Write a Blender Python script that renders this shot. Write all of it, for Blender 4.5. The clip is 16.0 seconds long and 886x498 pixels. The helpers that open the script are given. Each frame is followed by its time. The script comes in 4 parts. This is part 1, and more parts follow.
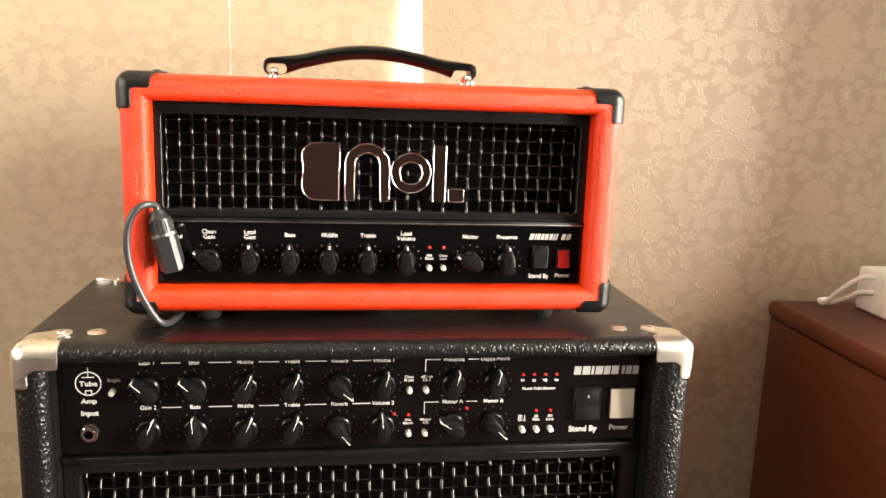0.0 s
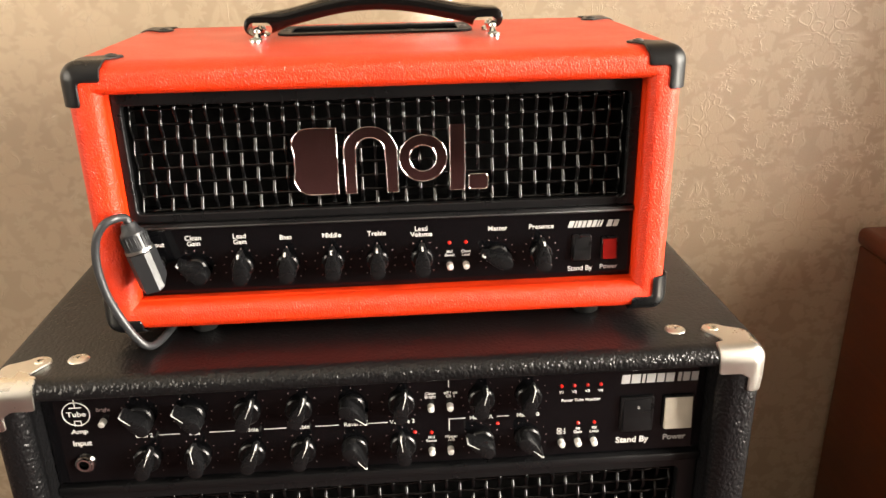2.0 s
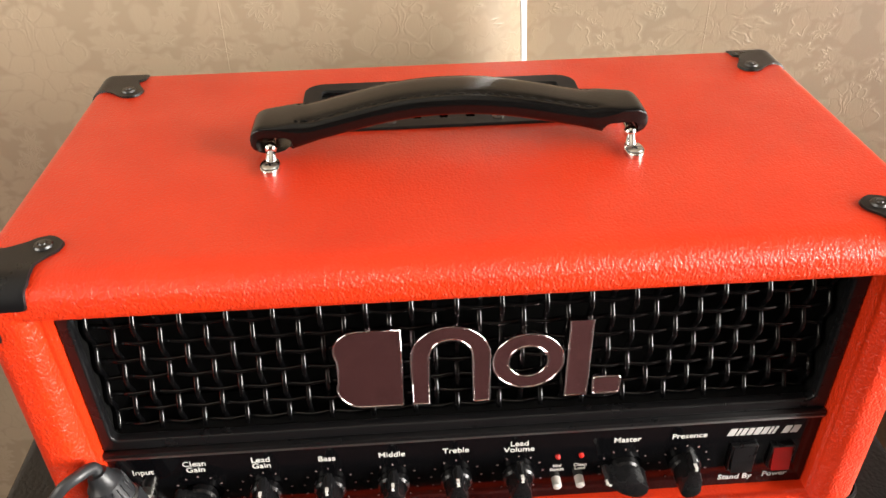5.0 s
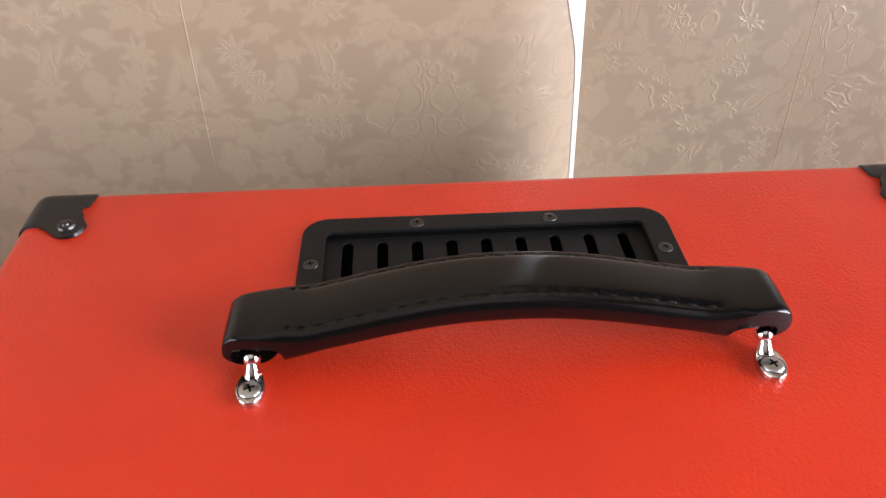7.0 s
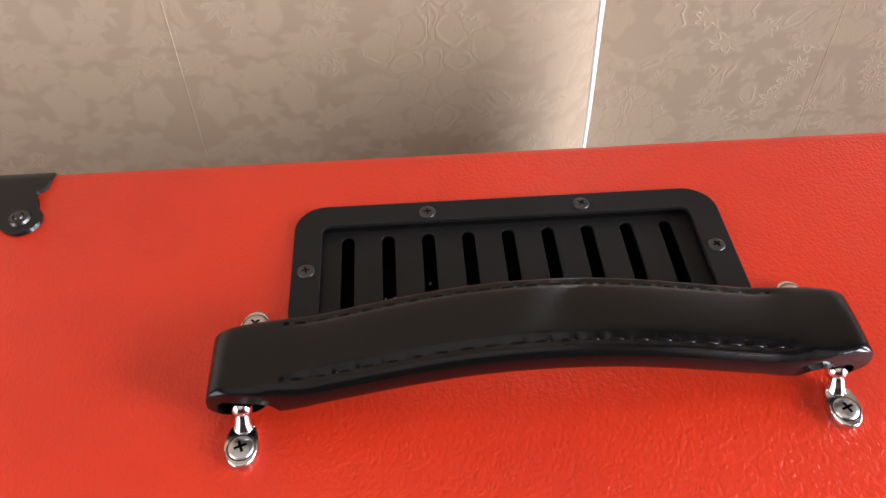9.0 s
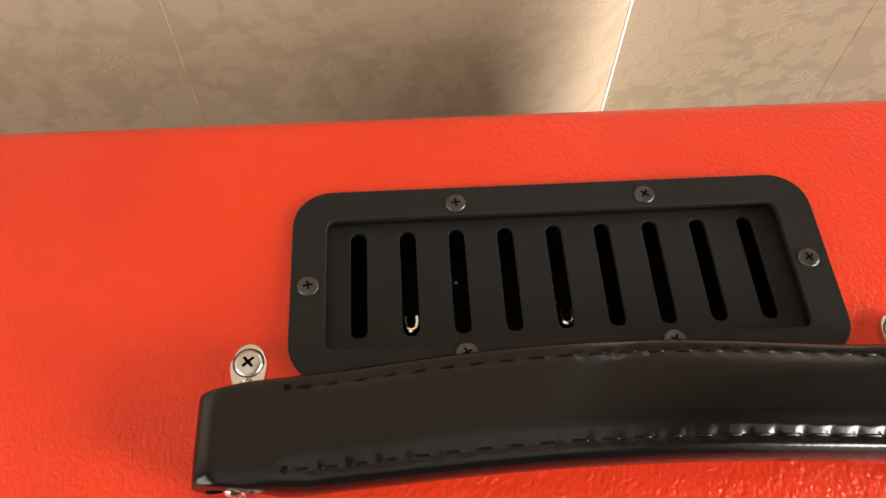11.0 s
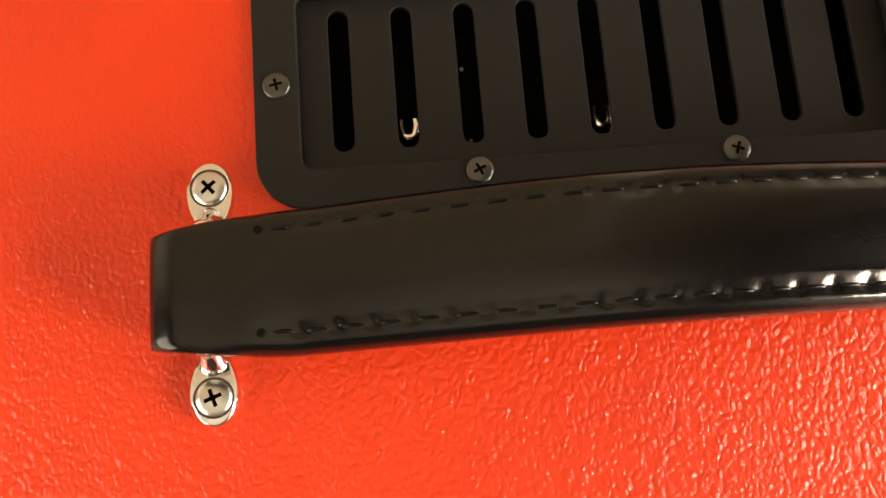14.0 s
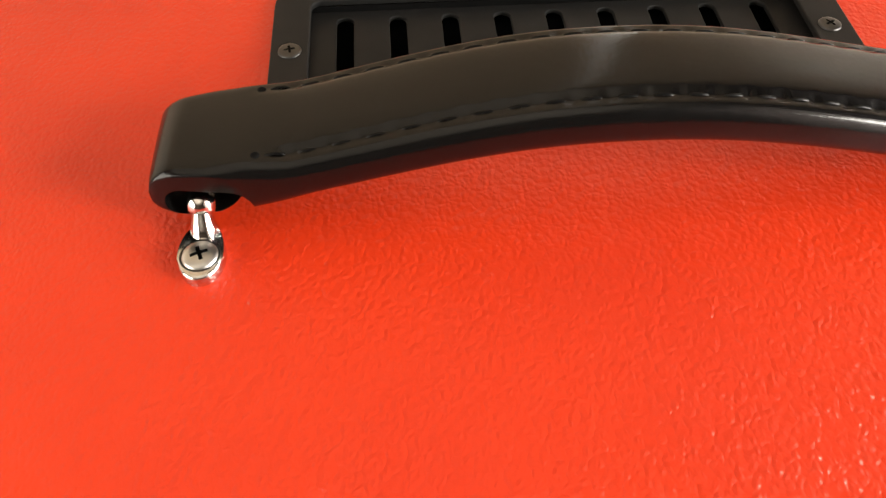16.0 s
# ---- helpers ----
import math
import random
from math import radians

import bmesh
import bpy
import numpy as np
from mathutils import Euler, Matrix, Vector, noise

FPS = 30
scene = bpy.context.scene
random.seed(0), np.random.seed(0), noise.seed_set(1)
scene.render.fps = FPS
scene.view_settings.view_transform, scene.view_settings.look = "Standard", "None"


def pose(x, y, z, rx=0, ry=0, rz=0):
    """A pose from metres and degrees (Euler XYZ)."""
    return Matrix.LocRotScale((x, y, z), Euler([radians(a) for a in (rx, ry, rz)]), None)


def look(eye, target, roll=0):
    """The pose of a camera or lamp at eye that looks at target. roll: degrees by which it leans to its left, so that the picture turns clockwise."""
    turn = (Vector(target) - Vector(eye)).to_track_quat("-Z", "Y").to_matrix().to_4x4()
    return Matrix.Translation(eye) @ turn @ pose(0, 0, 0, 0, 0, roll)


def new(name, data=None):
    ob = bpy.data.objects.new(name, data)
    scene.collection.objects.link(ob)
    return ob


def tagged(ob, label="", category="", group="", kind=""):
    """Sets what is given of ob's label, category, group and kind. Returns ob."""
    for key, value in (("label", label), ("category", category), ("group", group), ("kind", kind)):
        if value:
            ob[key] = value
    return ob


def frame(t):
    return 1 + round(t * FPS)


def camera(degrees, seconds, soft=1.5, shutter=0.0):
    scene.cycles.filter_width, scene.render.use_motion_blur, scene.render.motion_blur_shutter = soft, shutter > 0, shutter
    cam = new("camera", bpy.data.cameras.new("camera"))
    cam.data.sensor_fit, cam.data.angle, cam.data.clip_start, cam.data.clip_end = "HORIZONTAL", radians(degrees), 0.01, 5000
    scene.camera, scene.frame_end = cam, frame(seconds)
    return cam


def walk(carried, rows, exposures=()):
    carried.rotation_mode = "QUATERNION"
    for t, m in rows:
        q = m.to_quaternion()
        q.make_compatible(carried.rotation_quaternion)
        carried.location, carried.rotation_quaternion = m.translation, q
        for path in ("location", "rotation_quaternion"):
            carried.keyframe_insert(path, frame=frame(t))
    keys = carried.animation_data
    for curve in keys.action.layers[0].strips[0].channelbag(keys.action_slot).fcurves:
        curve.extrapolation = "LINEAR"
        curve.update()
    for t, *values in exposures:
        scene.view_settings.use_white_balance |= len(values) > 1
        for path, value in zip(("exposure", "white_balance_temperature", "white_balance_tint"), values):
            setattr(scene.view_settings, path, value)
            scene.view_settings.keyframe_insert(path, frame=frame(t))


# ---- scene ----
cam = camera(58.1, 16.0)
PATH = [
    (0, (-0.037, 0.027, 0.692), (0.258, 1.968, 0.313), 2.1),
    (0.5, (-0.028, 0.055, 0.708), (0.236, 2.004, 0.349), 0.8),
    (1, (-0.01, 0.083, 0.73), (0.185, 2.027, 0.301), -1.2),
    (1.5, (0.005, 0.103, 0.749), (0.153, 2.022, 0.206), -1.3),
    (2, (0.009, 0.137, 0.764), (0.122, 1.994, 0.029), -1.2),
    (2.5, (0.005, 0.168, 0.787), (0.104, 2.021, 0.041), -1.6),
    (3, (-0.009, 0.205, 0.813), (0.082, 2.056, 0.062), -1.7),
    (3.5, (-0.02, 0.243, 0.829), (0.077, 2.078, 0.04), -1.9),
    (3.7, (-0.026, 0.26, 0.836), (0.07, 2.069, -0.01), -2.1),
    (5.8, (-0.019, 0.435, 0.869), (0.066, 2.022, -0.346), -0.5),
    (6, (-0.02, 0.446, 0.869), (0.063, 2.029, -0.351), -0.4),
    (6.5, (-0.024, 0.475, 0.876), (0.05, 2.053, -0.35), -0.6),
    (7, (-0.028, 0.514, 0.877), (0.048, 2.101, -0.339), -0.7),
    (7.5, (-0.036, 0.544, 0.872), (0.03, 2.063, -0.427), -0.9),
    (8, (-0.032, 0.553, 0.877), (0.034, 2.015, -0.487), -1.0),
    (8.5, (-0.028, 0.56, 0.883), (0.051, 1.957, -0.546), -0.8),
    (8.7, (-0.029, 0.566, 0.885), (0.042, 1.943, -0.563), -1.1),
    (10.8, (-0.038, 0.631, 0.867), (0.085, 1.81, -0.744), 2.1),
    (11, (-0.038, 0.643, 0.878), (0.039, 1.65, -0.848), 1.2),
    (11.5, (-0.041, 0.663, 0.877), (-0.009, 1.407, -0.979), -0.6),
    (12, (-0.043, 0.678, 0.867), (0.027, 1.152, -1.075), 4.8),
    (12.5, (-0.042, 0.683, 0.859), (0.023, 1.127, -1.09), 4.5),
    (13, (-0.042, 0.699, 0.85), (0.028, 1.057, -1.117), 7.1),
    (13.5, (-0.041, 0.691, 0.848), (0.003, 1.083, -1.113), 2.3),
    (14, (-0.039, 0.673, 0.849), (0.024, 1.059, -1.112), 4.9),
    (14.5, (-0.036, 0.651, 0.847), (0.033, 1.185, -1.079), 2.8),
    (15, (-0.037, 0.631, 0.844), (0.035, 1.327, -1.029), 1.3),
    (15.5, (-0.039, 0.608, 0.835), (0.05, 1.563, -0.92), 1.5),
    (16, (-0.04, 0.586, 0.817), (0.051, 1.822, -0.752), 0.2),
]
EXPOSURES = [(0.0, 0.90, 7200, 10), (0.5, 0.54, 7200, 10), (1.0, 0.50, 7200, 10), (1.5, 0.56, 7100, 10), (2.0, 0.68, 7100, 10), (2.5, 0.77, 6950, 10), (3.0, 0.55, 6800, 10), (3.5, 0.38, 6600, 10), (6.0, 0.22, 6600, 12), (7.0, 0.00, 5750, 17), (8.7, 0.05, 5750, 17), (11.0, 0.43, 6700, 14), (12.5, 0.50, 8000, 10), (13.5, 0.52, 8200, 10), (14.5, 0.40, 7900, 10), (16.0, 0.40, 6800, 10)]
walk(cam, [(t, look(eye, target, roll)) for t, eye, target, roll in PATH], EXPOSURES)

# ---- world and light ----
world = bpy.data.worlds.new("world")
scene.world = world
world.use_nodes = True
wn, wl = world.node_tree.nodes, world.node_tree.links
sky = wn.new("ShaderNodeTexSky")
sky.sky_type, sky.sun_disc = "NISHITA", False
sky.sun_elevation, sky.sun_rotation = radians(38), radians(200)
wl.new(sky.outputs[0], wn["Background"].inputs[0])
wn["Background"].inputs[1].default_value = 0.1

# unseen openings: west added for fill, floor-length glazed east one in a deep reveal
WEST_X, WEST_Y, WEST_Z = -1.70, (-1.40, 0.60), (0.65, 1.95)
# slim side lamp added to brighten the wall corner and right-hand edges
SIDE_Y, SIDE_Z, SIDE_DEEP = (0.50, 0.93), (0.50, 2.00), 1.90
# reveal depth chosen to shade the set-back wall from the east lamp
EAST_X, EAST_Y, EAST_Z, REVEAL = 1.05, (-0.95, 0.30), (0.20, 2.04), 1.00


def unseen_lamp(x, ys, zs, watts, color, turn):
    lamp = bpy.data.lights.new("unseen_light", "AREA")
    lamp.shape, lamp.size, lamp.size_y = "RECTANGLE", zs[1] - zs[0] - 0.1, ys[1] - ys[0] - 0.1
    lamp.energy, lamp.color = watts, color
    new("unseen_light", lamp).matrix_basis = pose(x, sum(ys) / 2, sum(zs) / 2, 0, turn, 0)


unseen_lamp(WEST_X - 0.1, WEST_Y, WEST_Z, 38, (1.0, 0.92, 0.80), -90)
unseen_lamp(EAST_X + REVEAL - 0.04, EAST_Y, EAST_Z, 230, (1.0, 0.97, 0.92), 90)
unseen_lamp(EAST_X + SIDE_DEEP - 0.04, SIDE_Y, SIDE_Z, 62, (1.0, 0.98, 0.94), 90)


# ---- materials ----
def material(name, color, rough=0.5, metal=0.0, coat=0.0, ior=1.5):
    m = bpy.data.materials.new(name)
    m.use_nodes = True
    b = m.node_tree.nodes["Principled BSDF"]
    b.inputs["Base Color"].default_value = (*color, 1)
    b.inputs["Roughness"].default_value = rough
    b.inputs["Metallic"].default_value = metal
    b.inputs["Coat Weight"].default_value = coat
    b.inputs["IOR"].default_value = ior
    return m


class Graph:
    """Short hand for the nodes of one material."""

    def __init__(self, m):
        self.m, self.t = m, m.node_tree
        self.b = self.t.nodes["Principled BSDF"]
        self.co = self.t.nodes.new("ShaderNodeTexCoord").outputs["Object"]

    def node(self, kind, ins=None, **props):
        n = self.t.nodes.new(kind)
        for k, v in props.items():
            set_prop(n, k, v)
        for k, v in (ins or {}).items():
            if isinstance(v, bpy.types.NodeSocket):
                self.t.links.new(v, n.inputs[k])
            else:
                n.inputs[k].default_value = v
        return n

    def scaled(self, sx, sy, sz):
        return self.node("ShaderNodeVectorMath", {0: self.co, 1: (sx, sy, sz)}, operation="MULTIPLY").outputs[0]

    def noise(self, scale, detail=4.0, rough=0.5, vector=None, distortion=0.0):
        return self.node("ShaderNodeTexNoise", {"Vector": vector or self.co, "Scale": scale, "Detail": detail, "Roughness": rough, "Distortion": distortion}).outputs["Fac"]

    def voronoi(self, scale, vector=None, feature="F1", smooth=0.3):
        n = self.node("ShaderNodeTexVoronoi", {"Vector": vector or self.co, "Scale": scale}, feature=feature)
        if feature == "SMOOTH_F1":
            n.inputs["Smoothness"].default_value = smooth
        return n.outputs["Distance"]

    def math(self, op, a, b=0.0, c=0.0):
        n = self.node("ShaderNodeMath", {0: a, 1: b, 2: c}, operation=op)
        return n.outputs[0]

    def span(self, v, a, b, c=0.0, d=1.0):
        n = self.node("ShaderNodeMapRange", {"Value": v, "From Min": a, "From Max": b, "To Min": c, "To Max": d})
        return n.outputs[0]

    def mix(self, fac, a, b, mode="MIX"):
        n = self.node("ShaderNodeMix", data_type="RGBA", blend_type=mode)
        for i, v in ((0, fac), (6, a), (7, b)):
            if isinstance(v, bpy.types.NodeSocket):
                self.t.links.new(v, n.inputs[i])
            elif i == 0:
                n.inputs[i].default_value = v
            else:
                n.inputs[i].default_value = (*v, 1)
        return n.outputs[2]

    def bump(self, height, distance, strength=1.0, normal=None):
        ins = {"Height": height, "Distance": distance, "Strength": strength}
        if normal is not None:
            ins["Normal"] = normal
        return self.node("ShaderNodeBump", ins).outputs[0]

    def to(self, name, socket):
        self.t.links.new(socket, self.b.inputs[name])


def set_prop(n, key, value):
    if key == "operation":
        n.operation = value
    elif key == "feature":
        n.feature = value
    elif key == "data_type":
        n.data_type = value
    elif key == "blend_type":
        n.blend_type = value


def leather(name, color, dark, rough, pebble, depth, under, gloss, lacquer=0.22, shine=0.25, flat=1.0, bent=2.1):
    """Embossed vinyl covering: rounded pebbles under a thin glossy skin that takes the full relief, the body a share of it."""
    m = material(name, color, rough)
    g = Graph(m)
    co = g.scaled(1.0, 0.82, 0.82)
    wob = g.node("ShaderNodeTexNoise", {"Vector": co, "Scale": pebble * 0.4, "Detail": 1.0}).outputs["Color"]
    vec = g.node("ShaderNodeVectorMath", {0: wob, 1: (1.5 / pebble, 1.5 / pebble, 1.5 / pebble), 2: co}, operation="MULTIPLY_ADD").outputs[0]
    cell = g.voronoi(pebble, vec, "SMOOTH_F1", 0.28)
    fine = g.noise(pebble * 2.1, 2.0, 0.5)
    crease = g.noise(pebble * 0.55, 3.0, 0.6, g.scaled(1.0, 0.45, 0.45), 0.8)
    h = g.math("ADD", g.math("MULTIPLY", cell, -0.9), g.math("ADD", g.math("MULTIPLY", fine, 0.2), g.math("MULTIPLY", crease, 0.70)))
    # creased more where it is drawn over edges and sides than on the level top
    level = g.node("ShaderNodeSeparateXYZ", {0: g.node("ShaderNodeNewGeometry").outputs["Normal"]}).outputs[2]
    h = g.math("MULTIPLY", h, g.span(level, 0.70, 0.97, bent, flat))
    slow = g.noise(22.0, 2.0)
    g.to("Normal", g.bump(h, depth * under))
    g.to("Coat Normal", g.bump(h, depth))
    g.b.inputs["Coat Weight"].default_value = gloss
    g.b.inputs["Coat Roughness"].default_value = lacquer
    g.b.inputs["Specular IOR Level"].default_value = shine
    g.to("Base Color", g.mix(g.span(slow, 0.35, 0.7), color, dark))
    g.to("Roughness", g.span(slow, 0.3, 0.7, rough - 0.04, rough + 0.05))
    return m


def speckled(name, color, rough, grain, depth, metal=0.0, vary=0.25, shine=0.5):
    """Plain moulded or painted surface with fine grain and faint smudges."""
    m = material(name, color, rough, metal)
    g = Graph(m)
    m.node_tree.nodes["Principled BSDF"].inputs["Specular IOR Level"].default_value = shine
    n1, n2 = g.noise(grain, 3.0), g.noise(35.0, 4.0, 0.6)
    g.to("Normal", g.bump(n1, depth))
    g.to("Roughness", g.span(n2, 0.3, 0.7, max(0.03, rough - 0.07), rough + 0.1))
    g.to("Base Color", g.mix(g.span(n2, 0.3, 0.75), color, tuple(c * (1 - vary) for c in color)))
    return m


RED = leather("red_vinyl", (0.62, 0.032, 0.0045), (0.57, 0.027, 0.004), 0.42, 860.0, 0.00050, 0.34, 0.40, 0.26, 0.25, 1.0, 1.9)
BLACK_VINYL = leather("black_vinyl", (0.004, 0.004, 0.0045), (0.003, 0.003, 0.0033), 0.5, 430.0, 0.0007, 0.6, 0.60, 0.20, 0.10, 0.45, 1.15)
BLACK_PLASTIC = speckled("black_plastic", (0.005, 0.005, 0.0055), 0.30, 1800.0, 0.00003, 0.0, 0.25, 0.36)
BLACK_LEATHER = speckled("black_leather", (0.0036, 0.0034, 0.0033), 0.14, 900.0, 0.00003, 0.0, 0.25, 0.32)
THREAD = speckled("black_thread", (0.002, 0.002, 0.002), 0.30, 3000.0, 0.00002, 0.0, 0.25, 0.16)
VENT_BLACK = speckled("vent_black", (0.0125, 0.0122, 0.0120), 0.48, 3500.0, 0.00002, 0.0, 0.2, 0.16)
PANEL = speckled("panel_black", (0.0025, 0.0025, 0.003), 0.05, 300.0, 0.000002, 0.0, 0.25, 0.34)
KNOB = speckled("knob_black", (0.0055, 0.0055, 0.006), 0.26, 900.0, 0.00001, 0.0, 0.25, 0.32)
INSIDE = speckled("inside_black", (0.003, 0.003, 0.003), 0.8, 800.0, 0.00005, 0.0, 0.3, 0.08)
RUBBER = speckled("rubber", (0.026, 0.027, 0.029), 0.38, 1500.0, 0.00004)
FOOT = speckled("foot_rubber", (0.016, 0.016, 0.016), 0.42, 1200.0, 0.00004)
PLUG = speckled("plug_plastic", (0.018, 0.019, 0.021), 0.40, 1200.0, 0.00003)
# paler satin metal that stands for the lit line along the panel ledge
LIT_EDGE = speckled("lit_edge", (0.30, 0.30, 0.30), 0.35, 900.0, 0.00001, 1.0)
# chrome darkened and reddened to carry the maroon reflections of the room
BADGE = speckled("badge_maroon_reflection", (0.62, 0.46, 0.46), 0.05, 40.0, 0.0002, 1.0, 0.08)
CHROME = speckled("chrome", (0.82, 0.80, 0.78), 0.06, 600.0, 0.000002, 1.0, 0.08)
FITTING = speckled("fitting_chrome", (0.74, 0.72, 0.69), 0.14, 700.0, 0.000008, 1.0, 0.12)
STEEL = speckled("screw_steel", (0.62, 0.61, 0.58), 0.30, 1500.0, 0.00001, 1.0, 0.2)
NICKEL = speckled("nickel", (0.88, 0.84, 0.76), 0.28, 500.0, 0.00001, 1.0, 0.15)
DARK_STEEL = speckled("blackened_steel", (0.10, 0.10, 0.10), 0.30, 1500.0, 0.00001, 1.0, 0.3)
WIRE = speckled("grille_wire", (0.002, 0.002, 0.0022), 0.10, 700.0, 0.000003, 0.0, 0.25, 0.45)
PRINT = material("white_print", (0.62, 0.61, 0.58), 0.5)
GREY_PRINT = material("grey_print", (0.22, 0.16, 0.155), 0.5)
SILVER_PRINT = material("silver_print", (0.40, 0.39, 0.38), 0.35)
LED_RED = material("red_led", (0.55, 0.02, 0.015), 0.15)
RED_LENS = material("red_lens", (0.160, 0.006, 0.005), 0.15)
BUTTON = speckled("button_grey", (0.62, 0.60, 0.56), 0.35, 1200.0, 0.00001)
CREAM = speckled("cream_plastic", (0.50, 0.46, 0.38), 0.35, 900.0, 0.00001)
WHITE_PLASTIC = speckled("white_plastic", (0.78, 0.77, 0.73), 0.4, 900.0, 0.00001)


def wallpaper():
    """Damask: satin palmettes, leaves and star flowers on a duller ground, mirrored across and half dropped."""
    m = material("wallpaper", (0.42, 0.33, 0.23), 0.5)
    g = Graph(m)
    sep = g.node("ShaderNodeSeparateXYZ", {0: g.co})
    half, tall, axis, level = 0.1195, 0.206, -0.0175, 0.677
    wob, fine = g.noise(95.0, 1.0, 0.5), g.noise(330.0, 1.0, 0.5)
    sway = g.math("ADD", g.math("MULTIPLY", g.math("SUBTRACT", wob, 0.5), 0.0050), g.math("MULTIPLY", g.math("SUBTRACT", fine, 0.5), 0.0012))
    x = g.math("ADD", g.math("ADD", sep.outputs[0], sway), 20 * half - axis)
    z = g.math("SUBTRACT", g.math("ADD", sep.outputs[2], sway), level - 0.75 * tall)
    u = g.math("PINGPONG", x, half)
    fields = []
    for across, up in ((u, z), (g.math("SUBTRACT", half, u), g.math("ADD", z, tall / 2))):
        w = g.math("SUBTRACT", g.math("FLOORED_MODULO", up, tall), 0.75 * tall)
        fields.append(g.node("ShaderNodeCombineXYZ", {0: across, 1: w}).outputs[0])

    def lobe(field, cu, cw, a, b, turn=0.0, petals=0, deep=0.0):
        """Distance inside a turned oval (millimetres and degrees), its rim cut into petals."""
        c, d = math.cos(radians(turn)), math.sin(radians(turn))
        own = []
        for ax, ay in ((c * 840 / a, d * 840 / a), (-d * 770 / b, c * 770 / b)):
            dot = g.node("ShaderNodeVectorMath", {0: field, 1: (ax, ay, 0)}, operation="DOT_PRODUCT").outputs["Value"]
            own.append(g.math("SUBTRACT", dot, (cu * ax + cw * ay) / 1000))
        far = g.math("SQRT", g.math("MULTIPLY_ADD", own[0], own[0], g.math("MULTIPLY", own[1], own[1])))
        rim = 1.0
        if petals:
            wave = g.math("COSINE", g.math("MULTIPLY", g.math("ARCTAN2", own[1], own[0]), float(petals)))
            rim = g.math("MULTIPLY_ADD", wave, deep, 1.0 - deep * 0.5)
        return g.math("MULTIPLY", g.math("SUBTRACT", rim, far), min(a, b) / 1000)

    # across and up from the palmette's middle, half width, half height, turn, petals, their depth
    shapes = (
        (0, 34.5, 1.5, 3.6), (0, 27.0, 3.2, 3.6), (5.2, 24.5, 4.6, 4.2, -20), (0, 14, 3.4, 13),
        (10.5, 19.5, 6.4, 4.6, 30), (17.5, 10.0, 7.6, 5.0, 12, 7, 0.12), (9, 8, 7.5, 8.5), (24.5, -1.0, 7.6, 7.8, 0, 3, 0.10),
        (12.0, -8.5, 8.6, 5.4, -12), (0, -9, 5.0, 8.5), (24.0, -20.5, 19.0, 4.6, -6, 5, 0.10), (9.5, -21, 9, 6, 30), (0, -27, 4.0, 8.0),
        (20, -33, 14, 5.0, -24, 5, 0.14), (33, -31, 10, 4.4, -35), (5, -42, 8, 6, 50), (22, -47, 12, 6.5, 10, 7, 0.16),
        (14.5, 36.5, 6.5, 4.2, 55, 5, 0.20), (22.0, 33.0, 5.2, 3.4, 110, 4, 0.2), (9, 46, 9, 3.4, 20), (27, 45, 11, 4.6, -18, 6, 0.16),
        (47, 20, 9, 5.2, 18, 7, 0.20), (53, 3.5, 15, 7.4, -4, 9, 0.16), (57, -7, 11, 5.0, 12, 6, 0.16), (45.5, -9.5, 4.6, 4.4, 0, 5, 0.18),
        (50.5, 31, 4.2, 10.5, -14), (45.5, 39, 5.0, 3.4, -40), (57.0, 38, 2.2, 7.0, -28), (72, 20, 5.0, 9.2, 8, 2, 0.1), (68, 36, 6.4, 4.6, 30, 5, 0.2),
        (86, 16, 7.2, 7.0, 0, 7, 0.22), (82, 4.5, 10.5, 4.6, 10, 6, 0.16), (96.5, 37.5, 7.0, 7.0, 10, 8, 0.26), (93.0, 25.0, 7.6, 7.2, 0, 8, 0.26), (80, 47, 8, 4, -30, 5, 0.2),
        (112, 10.0, 8.5, 5.2, 15, 6, 0.2), (108, -4, 12, 5.6, 0, 7, 0.18), (118, 27, 3.0, 10, 16), (111, 22, 2.6, 9, -22), (96, -11, 7, 5, 35, 5, 0.2),
        (80, -13, 13, 7.0, -8, 9, 0.14), (64, -24, 7.5, 9.5, 10, 5, 0.12), (84, -30, 9, 6, 24, 7, 0.2), (104, -27, 8, 10, -10, 5, 0.14), (50, -38, 8, 6, -20, 7, 0.2), (70, -46, 11, 6, 15, 7, 0.18), (95, -48, 9, 5, -15, 6, 0.2))
    best = second = None
    for field in fields:
        for values in shapes:
            d = lobe(field, *values)
            if best is None:
                best, second = d, -1.0
            else:
                second = g.math("MAXIMUM", second, g.math("MINIMUM", best, d))
                best = g.math("MAXIMUM", best, d)
    crease = g.math("MULTIPLY", g.span(g.math("SUBTRACT", best, second), 0.0, 0.0013, 1.0, 0.0), g.span(second, 0.0, 0.0008))
    motif = g.span(best, -0.0009, 0.0009)
    patch = g.span(g.noise(38.0, 1.0), 0.46, 0.60)
    ridge = g.math("MULTIPLY", g.math("MULTIPLY", g.span(g.math("ABSOLUTE", g.math("SUBTRACT", best, 0.0019)), 0.0002, 0.0009, 1.0, 0.0), patch), motif)
    veins = g.math("MULTIPLY", g.noise(260.0, 1.5, 0.5, g.scaled(1.0, 1.0, 0.35), 1.5), motif)
    paper = g.noise(900.0, 3.0, 0.6)
    soft = g.noise(5.0, 3.0, 0.5)
    worn = g.span(g.noise(6.0, 2.0), 0.3, 0.7, 0.6, 1.0)
    base = g.mix(g.span(soft, 0.3, 0.7), (0.352, 0.267, 0.176), (0.385, 0.294, 0.195))
    col = g.mix(g.math("MULTIPLY", g.math("MULTIPLY_ADD", crease, -0.55, motif), worn), base, (0.440, 0.346, 0.241))
    g.to("Base Color", col)
